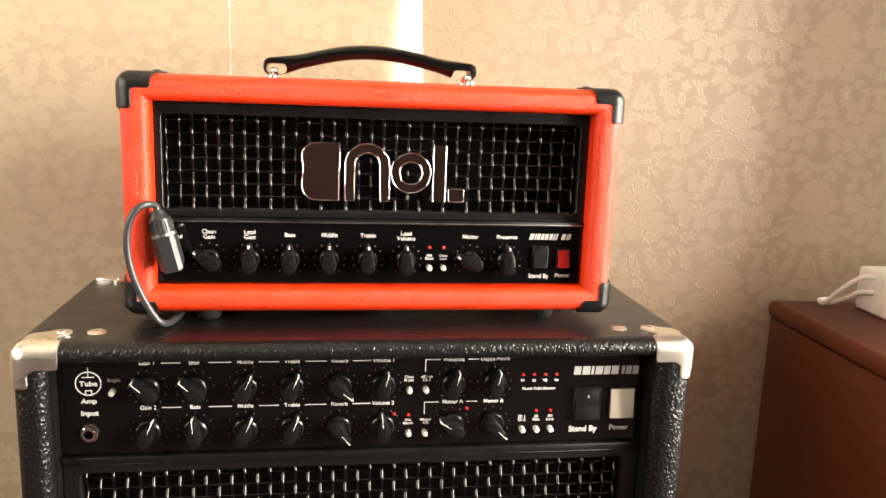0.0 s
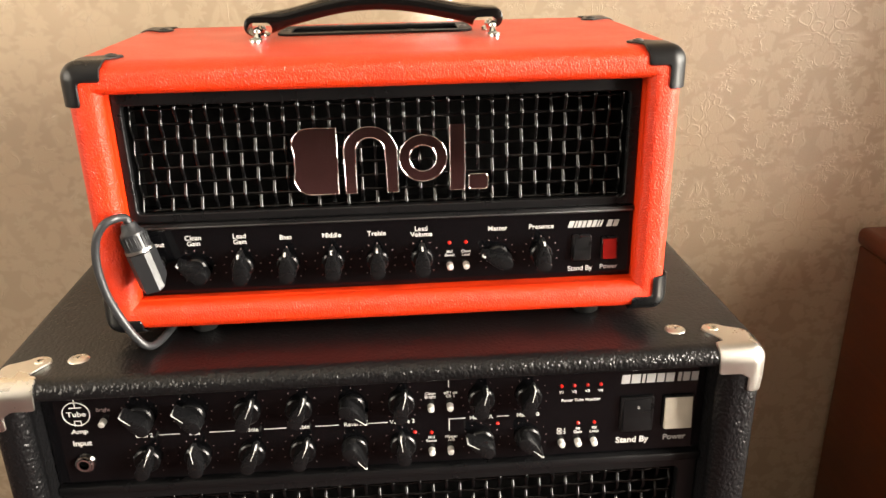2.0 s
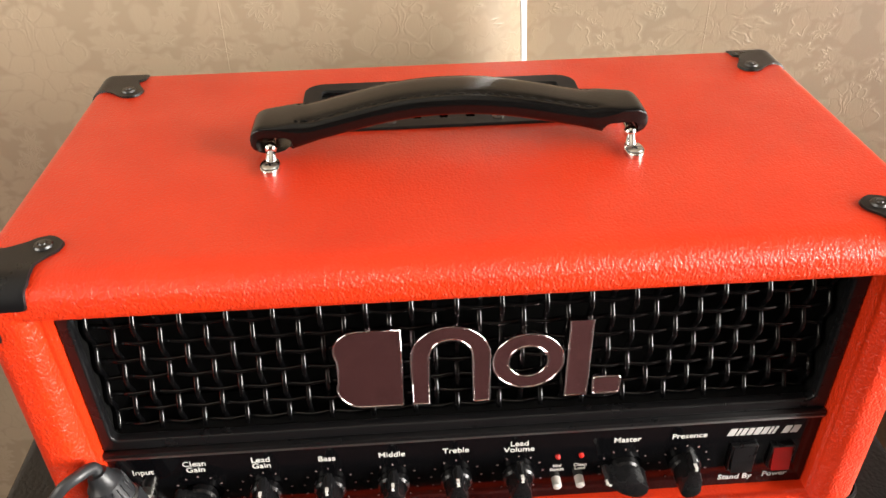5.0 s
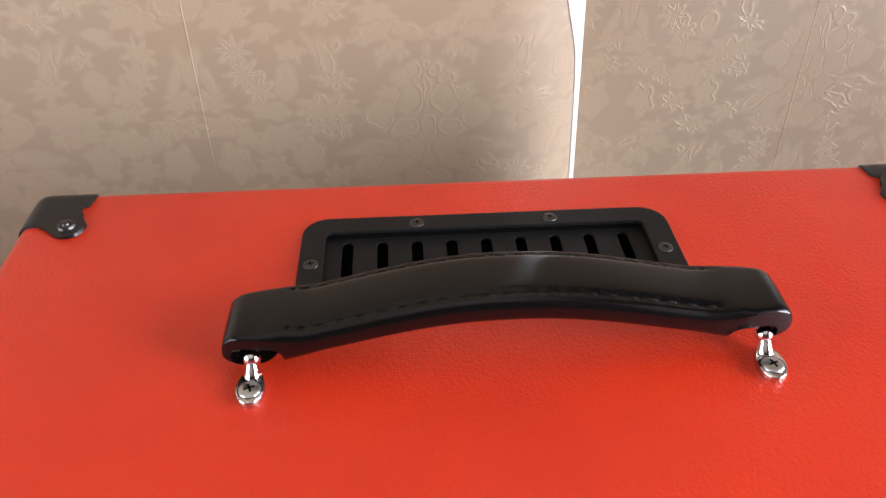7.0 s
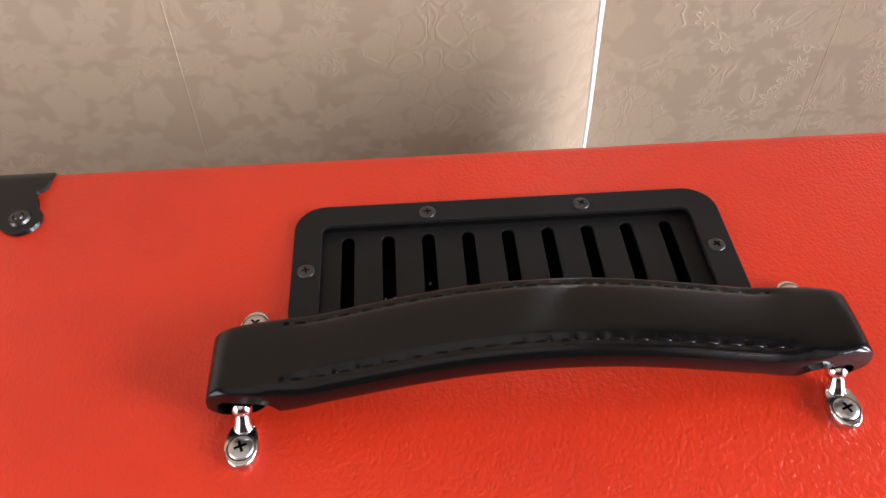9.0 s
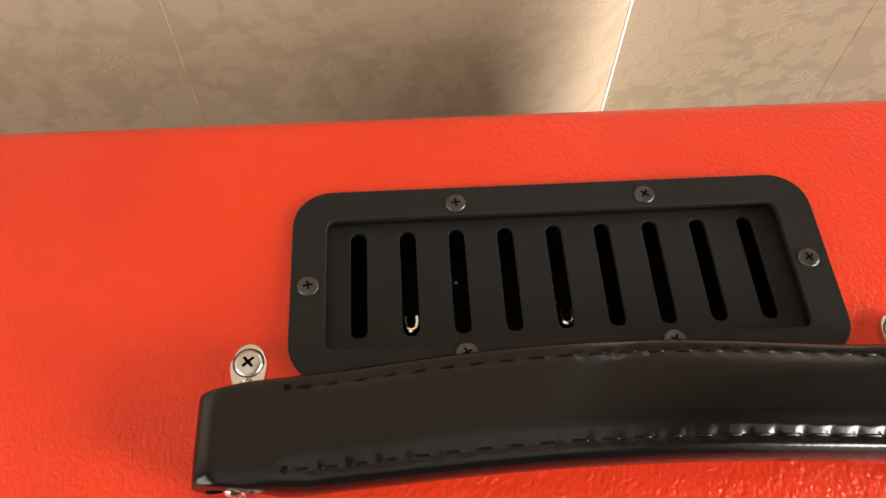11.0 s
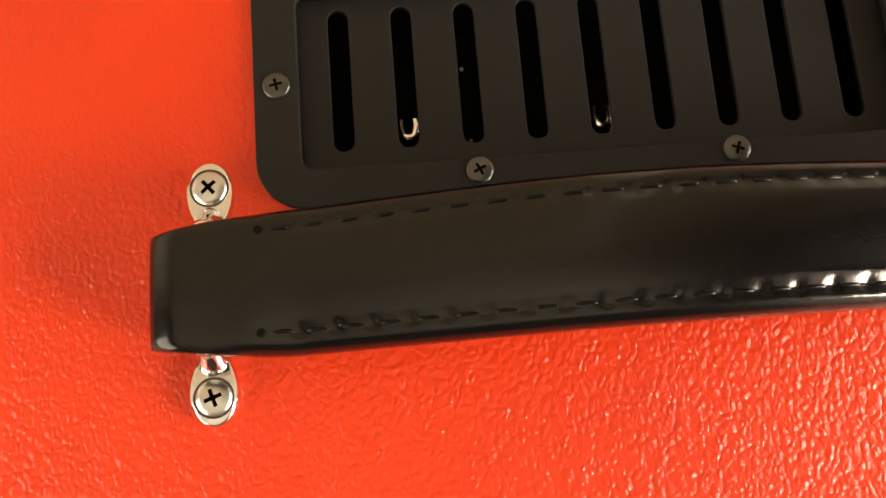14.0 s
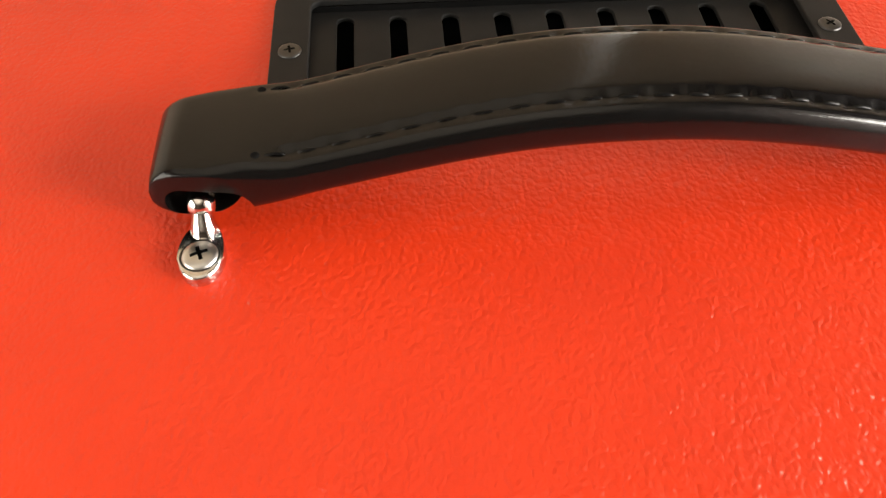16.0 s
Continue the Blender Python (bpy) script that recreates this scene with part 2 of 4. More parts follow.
    h = g.math("ADD", g.math("MULTIPLY_ADD", crease, -0.45, g.math("MULTIPLY_ADD", ridge, 0.9, g.math("MULTIPLY", motif, 0.5))), g.math("ADD", g.math("MULTIPLY", veins, -0.5), g.math("MULTIPLY", paper, 0.12)))
    g.b.inputs["Specular IOR Level"].default_value = 1.0
    g.to("Normal", g.bump(h, 0.00017))
    g.to("Roughness", g.span(motif, 0.0, 1.0, 0.50, 0.30))
    return m


def wood(name, color, dark, rough):
    m = material(name, color, rough)
    g = Graph(m)
    v = g.scaled(1.0, 0.08, 1.0)
    a = g.noise(55.0, 6.0, 0.6, v, 1.2)
    b = g.noise(6.0, 3.0, 0.5, v)
    g.to("Base Color", g.mix(g.span(g.math("ADD", g.math("MULTIPLY", a, 0.6), g.math("MULTIPLY", b, 0.4)), 0.35, 0.65), color, dark))
    g.to("Normal", g.bump(a, 0.0002))
    g.b.inputs["Specular IOR Level"].default_value = 0.3
    return m


WALLPAPER = wallpaper()
# unseen walls, coloured dark to hold down bounce light and reflections
LOW_BOUNCE_WALL = speckled("low_bounce_wall", (0.060, 0.038, 0.030), 0.7, 300.0, 0.0003)
LOW_BOUNCE_SOUTH = speckled("low_bounce_south", (0.085, 0.062, 0.046), 0.6, 300.0, 0.0003)
CEILING_PAINT = speckled("ceiling_paint", (0.64, 0.60, 0.53), 0.8, 300.0, 0.0003)
TRIM_WHITE = speckled("trim_white", (0.80, 0.79, 0.76), 0.45, 700.0, 0.00008, 0.0, 0.06)
CARPET = speckled("carpet", (0.042, 0.009, 0.009), 0.9, 700.0, 0.002, 0.0, 0.35)
MAHOGANY = wood("mahogany", (0.105, 0.024, 0.006), (0.062, 0.013, 0.004), 0.36)

# ---- building helpers ----
PLACE = {}


def thing(name, at, label, category, group="", kind=""):
    ob = new(name)
    ob.empty_display_size = 0.02
    ob.matrix_basis = Matrix.Translation(at)
    PLACE[ob.name] = ob.matrix_basis.copy()
    return tagged(ob, label, category, group, kind)


def finish(shape, mat, angle=38):
    """A mesh from a bmesh (or a mesh as it is), smooth but for its sharp edges."""
    if isinstance(shape, bmesh.types.BMesh):
        bmesh.ops.recalc_face_normals(shape, faces=shape.faces)
        me = bpy.data.meshes.new("mesh")
        shape.to_mesh(me)
        shape.free()
    else:
        me = shape
    if mat is not None and not me.materials:
        me.materials.append(mat)
    me.shade_smooth()
    me.set_sharp_from_angle(angle=radians(angle))
    return me


def part(name, shape, mat, parent, label="", m=None, angle=38):
    """Links a bmesh or mesh as one mesh object under a thing or a part, at the world pose m."""
    me = finish(shape, mat, angle) if isinstance(shape, bmesh.types.BMesh) else shape
    ob = new(name, me)
    m = m or Matrix.Identity(4)
    ob.parent = parent
    ob.matrix_parent_inverse = PLACE[parent.name].inverted()
    ob.matrix_basis = m
    PLACE[ob.name] = m.copy()
    return tagged(ob, label)


def structure(name, shape, mat, label, category):
    ob = new(name, finish(shape, mat))
    PLACE[ob.name] = Matrix.Identity(4)
    return tagged(ob, label, category, "", "structure")


def box(x0, x1, y0, y1, z0, z1, bevel=0.0, seg=3, bm=None):
    own = bm is None
    b = bmesh.new()
    bmesh.ops.create_cube(b, size=1.0)
    for v in b.verts:
        v.co = Vector(((x0 + x1) / 2 + v.co.x * (x1 - x0), (y0 + y1) / 2 + v.co.y * (y1 - y0), (z0 + z1) / 2 + v.co.z * (z1 - z0)))
    if bevel:
        bmesh.ops.bevel(b, geom=list(b.edges), offset=bevel, segments=seg, profile=0.5, affect="EDGES")
    if own:
        return b
    join(bm, b)
    return bm


def join(bm, other, m=None):
    me = bpy.data.meshes.new("tmp")
    other.to_mesh(me)
    other.free()
    if m is not None:
        me.transform(m)
    bm.from_mesh(me)
    bpy.data.meshes.remove(me)
    return bm


def lathe(profile, seg=24):
    """Turns (radius, height) pairs about z; ends of radius 0 close it."""
    bm = bmesh.new()
    rings = []
    for r, h in profile:
        if r < 1e-7:
            rings.append([bm.verts.new((0, 0, h))])
        else:
            rings.append([bm.verts.new((r * math.cos(2 * math.pi * i / seg), r * math.sin(2 * math.pi * i / seg), h)) for i in range(seg)])
    for a, b in zip(rings, rings[1:]):
        for i in range(seg):
            j = (i + 1) % seg
            if len(a) == 1:
                bm.faces.new((a[0], b[i], b[j]))
            elif len(b) == 1:
                bm.faces.new((a[i], a[j], b[0]))
            else:
                bm.faces.new((a[i], a[j], b[j], b[i]))
    return bm


def glide(points, n=8):
    """A smooth line through points."""
    pts = [Vector(p) for p in points]
    ext = [pts[0] * 2 - pts[1], *pts, pts[-1] * 2 - pts[-2]]
    out = []
    for i in range(1, len(ext) - 2):
        a, b, c, d = ext[i - 1:i + 3]
        for k in range(n):
            t = k / n
            out.append(0.5 * ((2 * b) + (c - a) * t + (2 * a - 5 * b + 4 * c - d) * t * t + (3 * b - a - 3 * c + d) * t ** 3))
    out.append(pts[-1])
    return out


def tube(path, radius, seg=12):
    bm = bmesh.new()
    pts = [Vector(p) for p in path]
    side, rings = None, []
    for i, p in enumerate(pts):
        way = (pts[min(i + 1, len(pts) - 1)] - pts[max(i - 1, 0)]).normalized()
        if side is None:
            side = way.orthogonal().normalized()
        side = (side - way * side.dot(way)).normalized()
        up = way.cross(side)
        r = radius(i / (len(pts) - 1)) if callable(radius) else radius
        rings.append([bm.verts.new(p + r * (math.cos(2 * math.pi * k / seg) * side + math.sin(2 * math.pi * k / seg) * up)) for k in range(seg)])
    for a, b in zip(rings, rings[1:]):
        for k in range(seg):
            bm.faces.new((a[k], a[(k + 1) % seg], b[(k + 1) % seg], b[k]))
    bm.faces.new(rings[0][::-1])
    bm.faces.new(rings[-1])
    return bm


def prism(outline, h0, h1, bevel=0.0, seg=2, taper=1.0):
    """A flat outline (x, y) raised from h0 to h1, its top edge rounded."""
    bm = bmesh.new()
    low = [bm.verts.new((x, y, h0)) for x, y in outline]
    top = [bm.verts.new((x * taper, y * taper, h1)) for x, y in outline]
    n = len(outline)
    bm.faces.new(low[::-1])
    face = bm.faces.new(top)
    for i in range(n):
        bm.faces.new((low[i], low[(i + 1) % n], top[(i + 1) % n], top[i]))
    if bevel:
        bmesh.ops.bevel(bm, geom=list(face.edges), offset=bevel, segments=seg, profile=0.5, affect="EDGES")
    return bm


def round_rect(x0, x1, y0, y1, r, n=6):
    out = []
    for cx, cy, a0 in ((x1 - r, y1 - r, 0), (x0 + r, y1 - r, 90), (x0 + r, y0 + r, 180), (x1 - r, y0 + r, 270)):
        out += [(cx + r * math.cos(radians(a0 + 90 * i / n)), cy + r * math.sin(radians(a0 + 90 * i / n))) for i in range(n + 1)]
    return out


def plate(loops, depth, bevel=0.0, res=2):
    """A flat sheet with holes: the first loop is its rim. Its faces lie at -depth and +depth of z."""
    cu = bpy.data.curves.new("tmp", "CURVE")
    cu.dimensions, cu.fill_mode = "2D", "BOTH"
    cu.extrude, cu.bevel_depth, cu.bevel_resolution, cu.offset = max(depth - bevel, 0), bevel, res, -bevel
    for loop in loops:
        s = cu.splines.new("POLY")
        s.points.add(len(loop) - 1)
        for p, (x, y) in zip(s.points, loop):
            p.co = (x, y, 0, 1)
        s.use_cyclic_u = True
    return baked(new("tmp", cu))


def baked(ob):
    """The mesh that ob comes to, with its modifiers; ob is removed."""
    deps = bpy.context.evaluated_depsgraph_get()
    deps.update()
    me = bpy.data.meshes.new_from_object(ob.evaluated_get(deps))
    bpy.data.objects.remove(ob)
    return me


def cut(bm, cutter, mat, inner):
    """bm with the solid cutter taken out of it; the cut faces take the material inner."""
    a, b = new("tmp_a", finish(bm, mat)), new("tmp_b", finish(cutter, inner))
    mod = a.modifiers.new("cut", "BOOLEAN")
    mod.operation, mod.object, mod.solver, mod.material_mode = "DIFFERENCE", b, "EXACT", "TRANSFER"
    me = baked(a)
    bpy.data.objects.remove(b)
    return me


def facing(x, y, z, turn=0.0):
    """A pose whose own z points at the room's south, own y up; turn: clockwise as seen from there."""
    return pose(x, y, z, 90, 0, 0) @ pose(0, 0, 0, 0, 0, -turn)


def lettering(body, size, x, y, z, parent, mat=None, align="CENTER", bold=0.0, spacing=0.85, wide=1.0):
    cu = bpy.data.curves.new("tmp", "FONT")
    cu.body, cu.size, cu.align_x, cu.align_y = body, size, align, "CENTER"
    cu.space_line, cu.extrude, cu.offset = spacing, 0.00008, bold
    me = baked(new("tmp", cu))
    if wide != 1.0:
        me.transform(Matrix.Diagonal((wide, 1, 1, 1)))
    me.materials.clear()
    me.materials.append(mat or PRINT)
    return part("lettering", me, None, parent, "", facing(x, y, z))


def bars(widths, height, gap, slant, x, y, z, parent, mat, label):
    """Plain bars in place of a name."""
    at = 0.0
    for w in widths:
        part("name_bar", prism([(at, 0), (at + w, 0), (at + w + slant, height), (at + slant, height)], 0, 0.00016), mat, parent, label, facing(x, y, z))
        at += w + gap


# ---- cabinets covered in vinyl ----
def shell(x0, x1, z0, z1, xi0, xi1, zi0, zi1, yf, yb, yin, rc, ro, ri, puff=1.0, roll=None, dip=0.0):
    """A cabinet open at the front, with a rounded lip and mitred rails.
    roll: radius of the bottom rail's inner edge, where it differs; dip: how far that rail falls away behind it."""
    outer, inner = [], []
    n = 5
    for cx, cz, a0, ix, iz in ((x1 - rc, z1 - rc, 0, xi1, zi1), (x0 + rc, z1 - rc, 90, xi0, zi1), (x0 + rc, z0 + rc, 180, xi0, zi0), (x1 - rc, z0 + rc, 270, xi1, zi0)):
        for i in range(n + 1):
            a = radians(a0 + 90 * i / n)
            outer.append((cx + rc * math.cos(a), cz + rc * math.sin(a)))
            inner.append((ix, iz))
    t = ((x1 - xi1) + (z1 - zi1)) / 2

    def profile(edge, fall):
        pts = []
        for i in range(6):
            a = math.pi / 2 * (1 - i / 5)
            pts.append((0.006 / t * (1 - math.cos(a)), yb - 0.006 * (1 - math.sin(a)), 0))
        for i in range(9):
            a = math.pi / 2 * i / 8
            pts.append((ro / t * (1 - math.cos(a)), yf + puff * ro * (1 - math.sin(a)), 0))
        for i in range(7):
            a = math.pi / 2 * i / 6
            pts.append((1 - edge / t * (1 - math.sin(a)), yf + 1.3 * edge * (1 - math.cos(a)), 0))
        y = yf + 1.3 * edge
        for i in range(1, 6):
            q = i / 5
            pts.append((1, y + 0.012 * q, fall * (3 * q * q - 2 * q ** 3)))
        pts.append((1, yin, fall))
        return pts

    sides, bottom = profile(ri, 0.0), profile(roll or ri, dip)
    bm = bmesh.new()
    rings = []
    for p, q in zip(sides, bottom):
        ring = []
        for (ox, oz), (ix, iz) in zip(outer, inner):
            u, y, fall = q if iz == zi0 else p
            ring.append(bm.verts.new((ox + u * (ix - ox), y, oz + u * (iz - oz) - fall)))
        rings.append(ring)
    back = [bm.verts.new((ix, yb, iz - (dip if iz == zi0 else 0))) for ix, iz in inner]
    rings.append(back)
    m = len(outer)
    for a, b in zip(rings, rings[1:] + rings[:1]):
        for i in range(m):
            bm.faces.new((a[i], a[(i + 1) % m], b[(i + 1) % m], b[i]))
    bmesh.ops.remove_doubles(bm, verts=bm.verts, dist=1e-6)
    bmesh.ops.dissolve_degenerate(bm, dist=1e-6, edges=bm.edges)
    return bm


def corner_cap(r, lift, thick, keep_top, keep_front, keep_side, reach, step=0.0011):
    """A corner protector bent over three faces; the corner is the origin and the body lies in +x, +y, +z (z into the body).
    keep_*: tell whether a point of that face, given by its ways from the two edges, belongs to it."""
    n = int(reach / step)
    bm = bmesh.new()
    seen = {}

    def vert(p):
        key = tuple(round(c / step * 4) for c in p)
        if key not in seen:
            q = Vector([max(c, r) for c in p])
            d = Vector(p) - q
            s = q + d.normalized() * r if d.length > 1e-9 else Vector(p)
            seen[key] = bm.verts.new(s)
        return seen[key]

    for i in range(n):
        for j in range(n):
            a, b = (i + 0.5) * step, (j + 0.5) * step
            quad = [(i * step, j * step), ((i + 1) * step, j * step), ((i + 1) * step, (j + 1) * step), (i * step, (j + 1) * step)]
            if keep_top(a, b):
                bm.faces.new([vert((u, v, 0)) for u, v in quad])
            if keep_front(a, b):
                bm.faces.new([vert((u, 0, v)) for u, v in quad][::-1])
            if keep_side(a, b):
                bm.faces.new([vert((0, u, v)) for u, v in quad])
    for _ in range(5):
        rim = {v: [e.other_vert(v).co.copy() for e in v.link_edges if e.is_boundary] for v in bm.verts if v.is_boundary}
        for v, near in rim.items():
            if len(near) == 2:
                v.co = v.co * 0.5 + (near[0] + near[1]) * 0.25
    bmesh.ops.recalc_face_normals(bm, faces=bm.faces)
    mid = Vector((reach, reach, reach))
    f = max(bm.faces, key=lambda face: -face.calc_center_median().length)
    if f.normal.dot(mid - f.calc_center_median()) > 0:
        bmesh.ops.reverse_faces(bm, faces=bm.faces)
    bm.normal_update()
    for v in bm.verts:
        v.co += v.normal * lift
    ret = bmesh.ops.extrude_face_region(bm, geom=list(bm.faces))
    bm.normal_update()
    moved = [g for g in ret["geom"] if isinstance(g, bmesh.types.BMVert)]
    mids = {v: (mid - v.co).normalized() for v in moved}
    for v in moved:
        v.co = v.co + mids[v] * thick
    return bm


def tongue(ax, ay, r, w):
    """A rounded tongue from the corner to (ax, ay)."""
    length = math.hypot(ax, ay)
    ux, uy = ax / length, ay / length

    def keep(a, b):
        along, across = a * ux + b * uy, abs(-a * uy + b * ux)
        if (a - ax) ** 2 + (b - ay) ** 2 < r * r:
            return True
        return along < length and across < r + w * (1 - max(along, 0) / length) ** 1.4
    return keep


def screw_mesh(r, mat, dome=0.35):
    """A cross-head screw, its rim at z 0."""
    prof = [(0, dome * r)] + [(r * math.sin(radians(a)), dome * r * math.cos(radians(a)) ** 0.8) for a in (20, 40, 60, 75, 88)] + [(r, -0.1 * r), (0, -0.1 * r)]
    bm = lathe(prof, 24)
    a, b = 0.13 * r, 0.58 * r
    # the cross recess: a middle square with four arms, narrowing downwards
    cross, at = bmesh.new(), {}
    for k, z in ((0.72, 0.10 * r), (1.25, dome * r * 3)):
        for x, y in ((a, a), (b, a), (b, -a), (a, -a), (a, -b), (-a, -b), (-a, -a), (-b, -a), (-b, a), (-a, a), (-a, b), (a, b)):
            at[x, y, z] = cross.verts.new((x * k, y * k, z))
    rim = list(at)[:12]
    low, high = rim[0][2], dome * r * 3
    for z, way in ((low, -1), (high, 1)):
        for quad in (((a, a), (-a, a), (-a, -a), (a, -a)), ((b, a), (a, a), (a, -a), (b, -a)), ((-a, a), (-b, a), (-b, -a), (-a, -a)), ((a, b), (-a, b), (-a, a), (a, a)), ((a, -a), (-a, -a), (-a, -b), (a, -b))):
            cross.faces.new([at[x, y, z] for x, y in quad][::way])
    for i in range(12):
        (x0, y0, z), (x1, y1, z) = rim[i], rim[(i + 1) % 12]
        cross.faces.new((at[x0, y0, low], at[x0, y0, high], at[x1, y1, high], at[x1, y1, low]))
    bmesh.ops.recalc_face_normals(cross, faces=cross.faces)
    # recess faces take black, the shade of the cross put into their colour
    me = cut(bm, cross, mat, INSIDE)
    me.shade_smooth()
    me.set_sharp_from_angle(angle=radians(35))
    return me

# ---- the room ----
WY, WY2, CX = 0.895, 0.955, 0.063      # face of the boxed-out wall, of the wall beside it, and the corner between


def corner_line(z, turn, lift):
    """A point of the drawn-out, rounded wall corner in plan at height z; turn runs from the face (0) to the end (90 degrees)."""
    low = min(1.0, max(0.0, (0.80 - z) / 0.2))
    wide, deep, end = 0.034 + 0.048 * low, 0.022 + 0.034 * low, 0.0640 + 0.0125 * low
    return (end - wide + (wide + lift) * math.sin(turn), WY + deep - (deep + lift) * math.cos(turn))


def wall_profile(z):
    """The line of the boxed-out wall in plan at height z."""
    return [(-1.8, WY)] + [corner_line(z, radians(90 * i / 24), 0.0) for i in range(25)]


def edging(z):
    """The outer and inner line of the paper strip that covers the last part of the rounding."""
    width = 0.0060 + 0.0140 * min(1.0, max(0.0, (z - 0.695) / 0.07))
    wide = 0.034 + 0.048 * min(1.0, max(0.0, (0.80 - z) / 0.2))
    first = math.asin(1 - width / wide)
    line = [first + (math.pi / 2 - first) * i / 8 for i in range(9)]
    return [corner_line(z, t, 0.0009) for t in line] + [corner_line(z, t, -0.0012) for t in line[::-1]]


def drawn_up(line, levels, back):
    """Raises line(z) from level to level into an upright solid with the line back behind it."""
    bm = bmesh.new()
    rows = [[bm.verts.new((x, y, z)) for x, y in line(z) + back] for z in levels]
    n = len(rows[0])
    for a, b in zip(rows, rows[1:]):
        for i in range(n):
            bm.faces.new((a[i], a[(i + 1) % n], b[(i + 1) % n], b[i]))
    bm.faces.new(rows[0][::-1])
    bm.faces.new(rows[-1])
    return bm


ROOM_X0, ROOM_X1, ROOM_Y0, ROOM_H = WEST_X, EAST_X, -2.8, 2.6
LEVELS = [0.0, 0.3, 0.45] + [0.5 + 0.02 * i for i in range(15)] + [0.9, 1.3, ROOM_H]
structure("floor", box(ROOM_X0 - 0.3, ROOM_X1 + 2.0, ROOM_Y0 - 0.1, 1.2, -0.1, 0.0), CARPET, "dark reddish-brown carpet floor of the room", "floor")
structure("ceiling", box(ROOM_X0 - 0.3, ROOM_X1 + 2.0, ROOM_Y0 - 0.1, 1.2, ROOM_H, ROOM_H + 0.1), CEILING_PAINT, "plain pale grey painted ceiling", "ceiling")
structure("wall_north", drawn_up(wall_profile, LEVELS, [(CX, 1.1), (-1.8, 1.1)]), WALLPAPER, "beige embossed damask wallpaper wall with a rounded corner", "wall")
structure("wall_north_side", box(CX, ROOM_X1 + SIDE_DEEP, WY2, 1.1, 0, ROOM_H), WALLPAPER, "beige embossed damask wallpaper wall set back behind the corner", "wall")
structure("wall_south", box(ROOM_X0 - 0.2, ROOM_X1 + SIDE_DEEP, ROOM_Y0 - 0.1, ROOM_Y0, 0, ROOM_H), LOW_BOUNCE_SOUTH, "unseen plain wall darkened to cut bounce light", "wall")
# east wall made this deep to screen the set-back wall from its lamp
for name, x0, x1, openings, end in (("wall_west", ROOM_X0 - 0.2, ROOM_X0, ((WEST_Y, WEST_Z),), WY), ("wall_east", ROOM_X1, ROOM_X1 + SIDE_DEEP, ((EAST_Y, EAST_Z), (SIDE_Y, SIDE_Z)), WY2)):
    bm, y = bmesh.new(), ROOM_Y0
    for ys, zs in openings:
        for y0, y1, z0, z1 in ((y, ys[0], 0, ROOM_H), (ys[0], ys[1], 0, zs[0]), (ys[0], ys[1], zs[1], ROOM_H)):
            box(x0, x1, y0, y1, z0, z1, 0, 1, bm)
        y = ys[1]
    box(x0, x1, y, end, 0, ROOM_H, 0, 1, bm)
    structure(name, bm, LOW_BOUNCE_WALL, "unseen wall darkened to cut bounce light, with openings for the lamps", "wall")

structure("trim_corner", drawn_up(edging, LEVELS, []), TRIM_WHITE, "white paper edging strip down the rounded wall corner", "trim")
for k, (x, y) in enumerate(((-0.1345, WY), (0.213, WY2))):
    line = tube(glide([(x + 0.002 * math.sin(3.1 * i) * (i % 2), y + 0.0003, 0.02 + i * 0.31) for i in range(8)], 6), 0.0006, 6)
    structure("trim_seam", line, WALLPAPER, "narrow raised butt joint between wallpaper lengths", "wallpaper joint")

# ---- shared small meshes ----
SCREW_STEEL = screw_mesh(0.0034, STEEL, 0.36)
SCREW_BLACK = screw_mesh(0.0027, DARK_STEEL, 0.24)
CUP_SCREW = screw_mesh(0.0033, NICKEL, 0.3)
RIVET = finish(lathe([(0, 0.0016), (0.0013, 0.0014), (0.0017, 0.0007), (0.0019, 0.0011), (0.0031, 0.0009), (0.0036, 0.0), (0, 0.0)], 20), DARK_STEEL)
LED = finish(lathe([(0, 0.0016), (0.0007, 0.0014), (0.00115, 0.0008), (0.0012, 0), (0, 0)], 14), LED_RED)
PUSH = finish(lathe([(0, 0.0052), (0.0015, 0.0051), (0.0021, 0.0046), (0.0022, 0.0), (0, 0)], 16), BUTTON)
WASHER = finish(lathe([(0.0030, 0.0012), (0.0042, 0.0014), (0.0062, 0.0005), (0.0066, 0.0), (0.0028, 0.0)], 24), NICKEL)


def cap_set(parent, name, label, mat, x0, x1, yf, yb, z0, z1, cap, screw, spots, depth):
    """Eight corner protectors and the fixings on their top tongues."""
    for top, z in ((1, z1), (0, z0)):
        for back, y in ((0, yf), (1, yb)):
            for side, x in ((0, x0), (1, x1)):
                m = Matrix.Translation((x, y, z)) @ Matrix.Diagonal((-1 if side else 1, -1 if back else 1, -1 if top else 1, 1))
                me = cap[back].copy()
                me.transform(Matrix.Diagonal((-1 if side else 1, -1 if back else 1, -1 if top else 1, 1)))
                if (side + back + top) % 2 == 1:
                    me.flip_normals()
                c = part(name, me, None, parent, label, Matrix.Translation((x, y, z)))
                if top:
                    part(screw[0], screw[1], None, c, "", Matrix.Translation((x + (-1 if side else 1) * spots[back][0], y + (-1 if back else 1) * spots[back][1], z + depth)))
    return parent


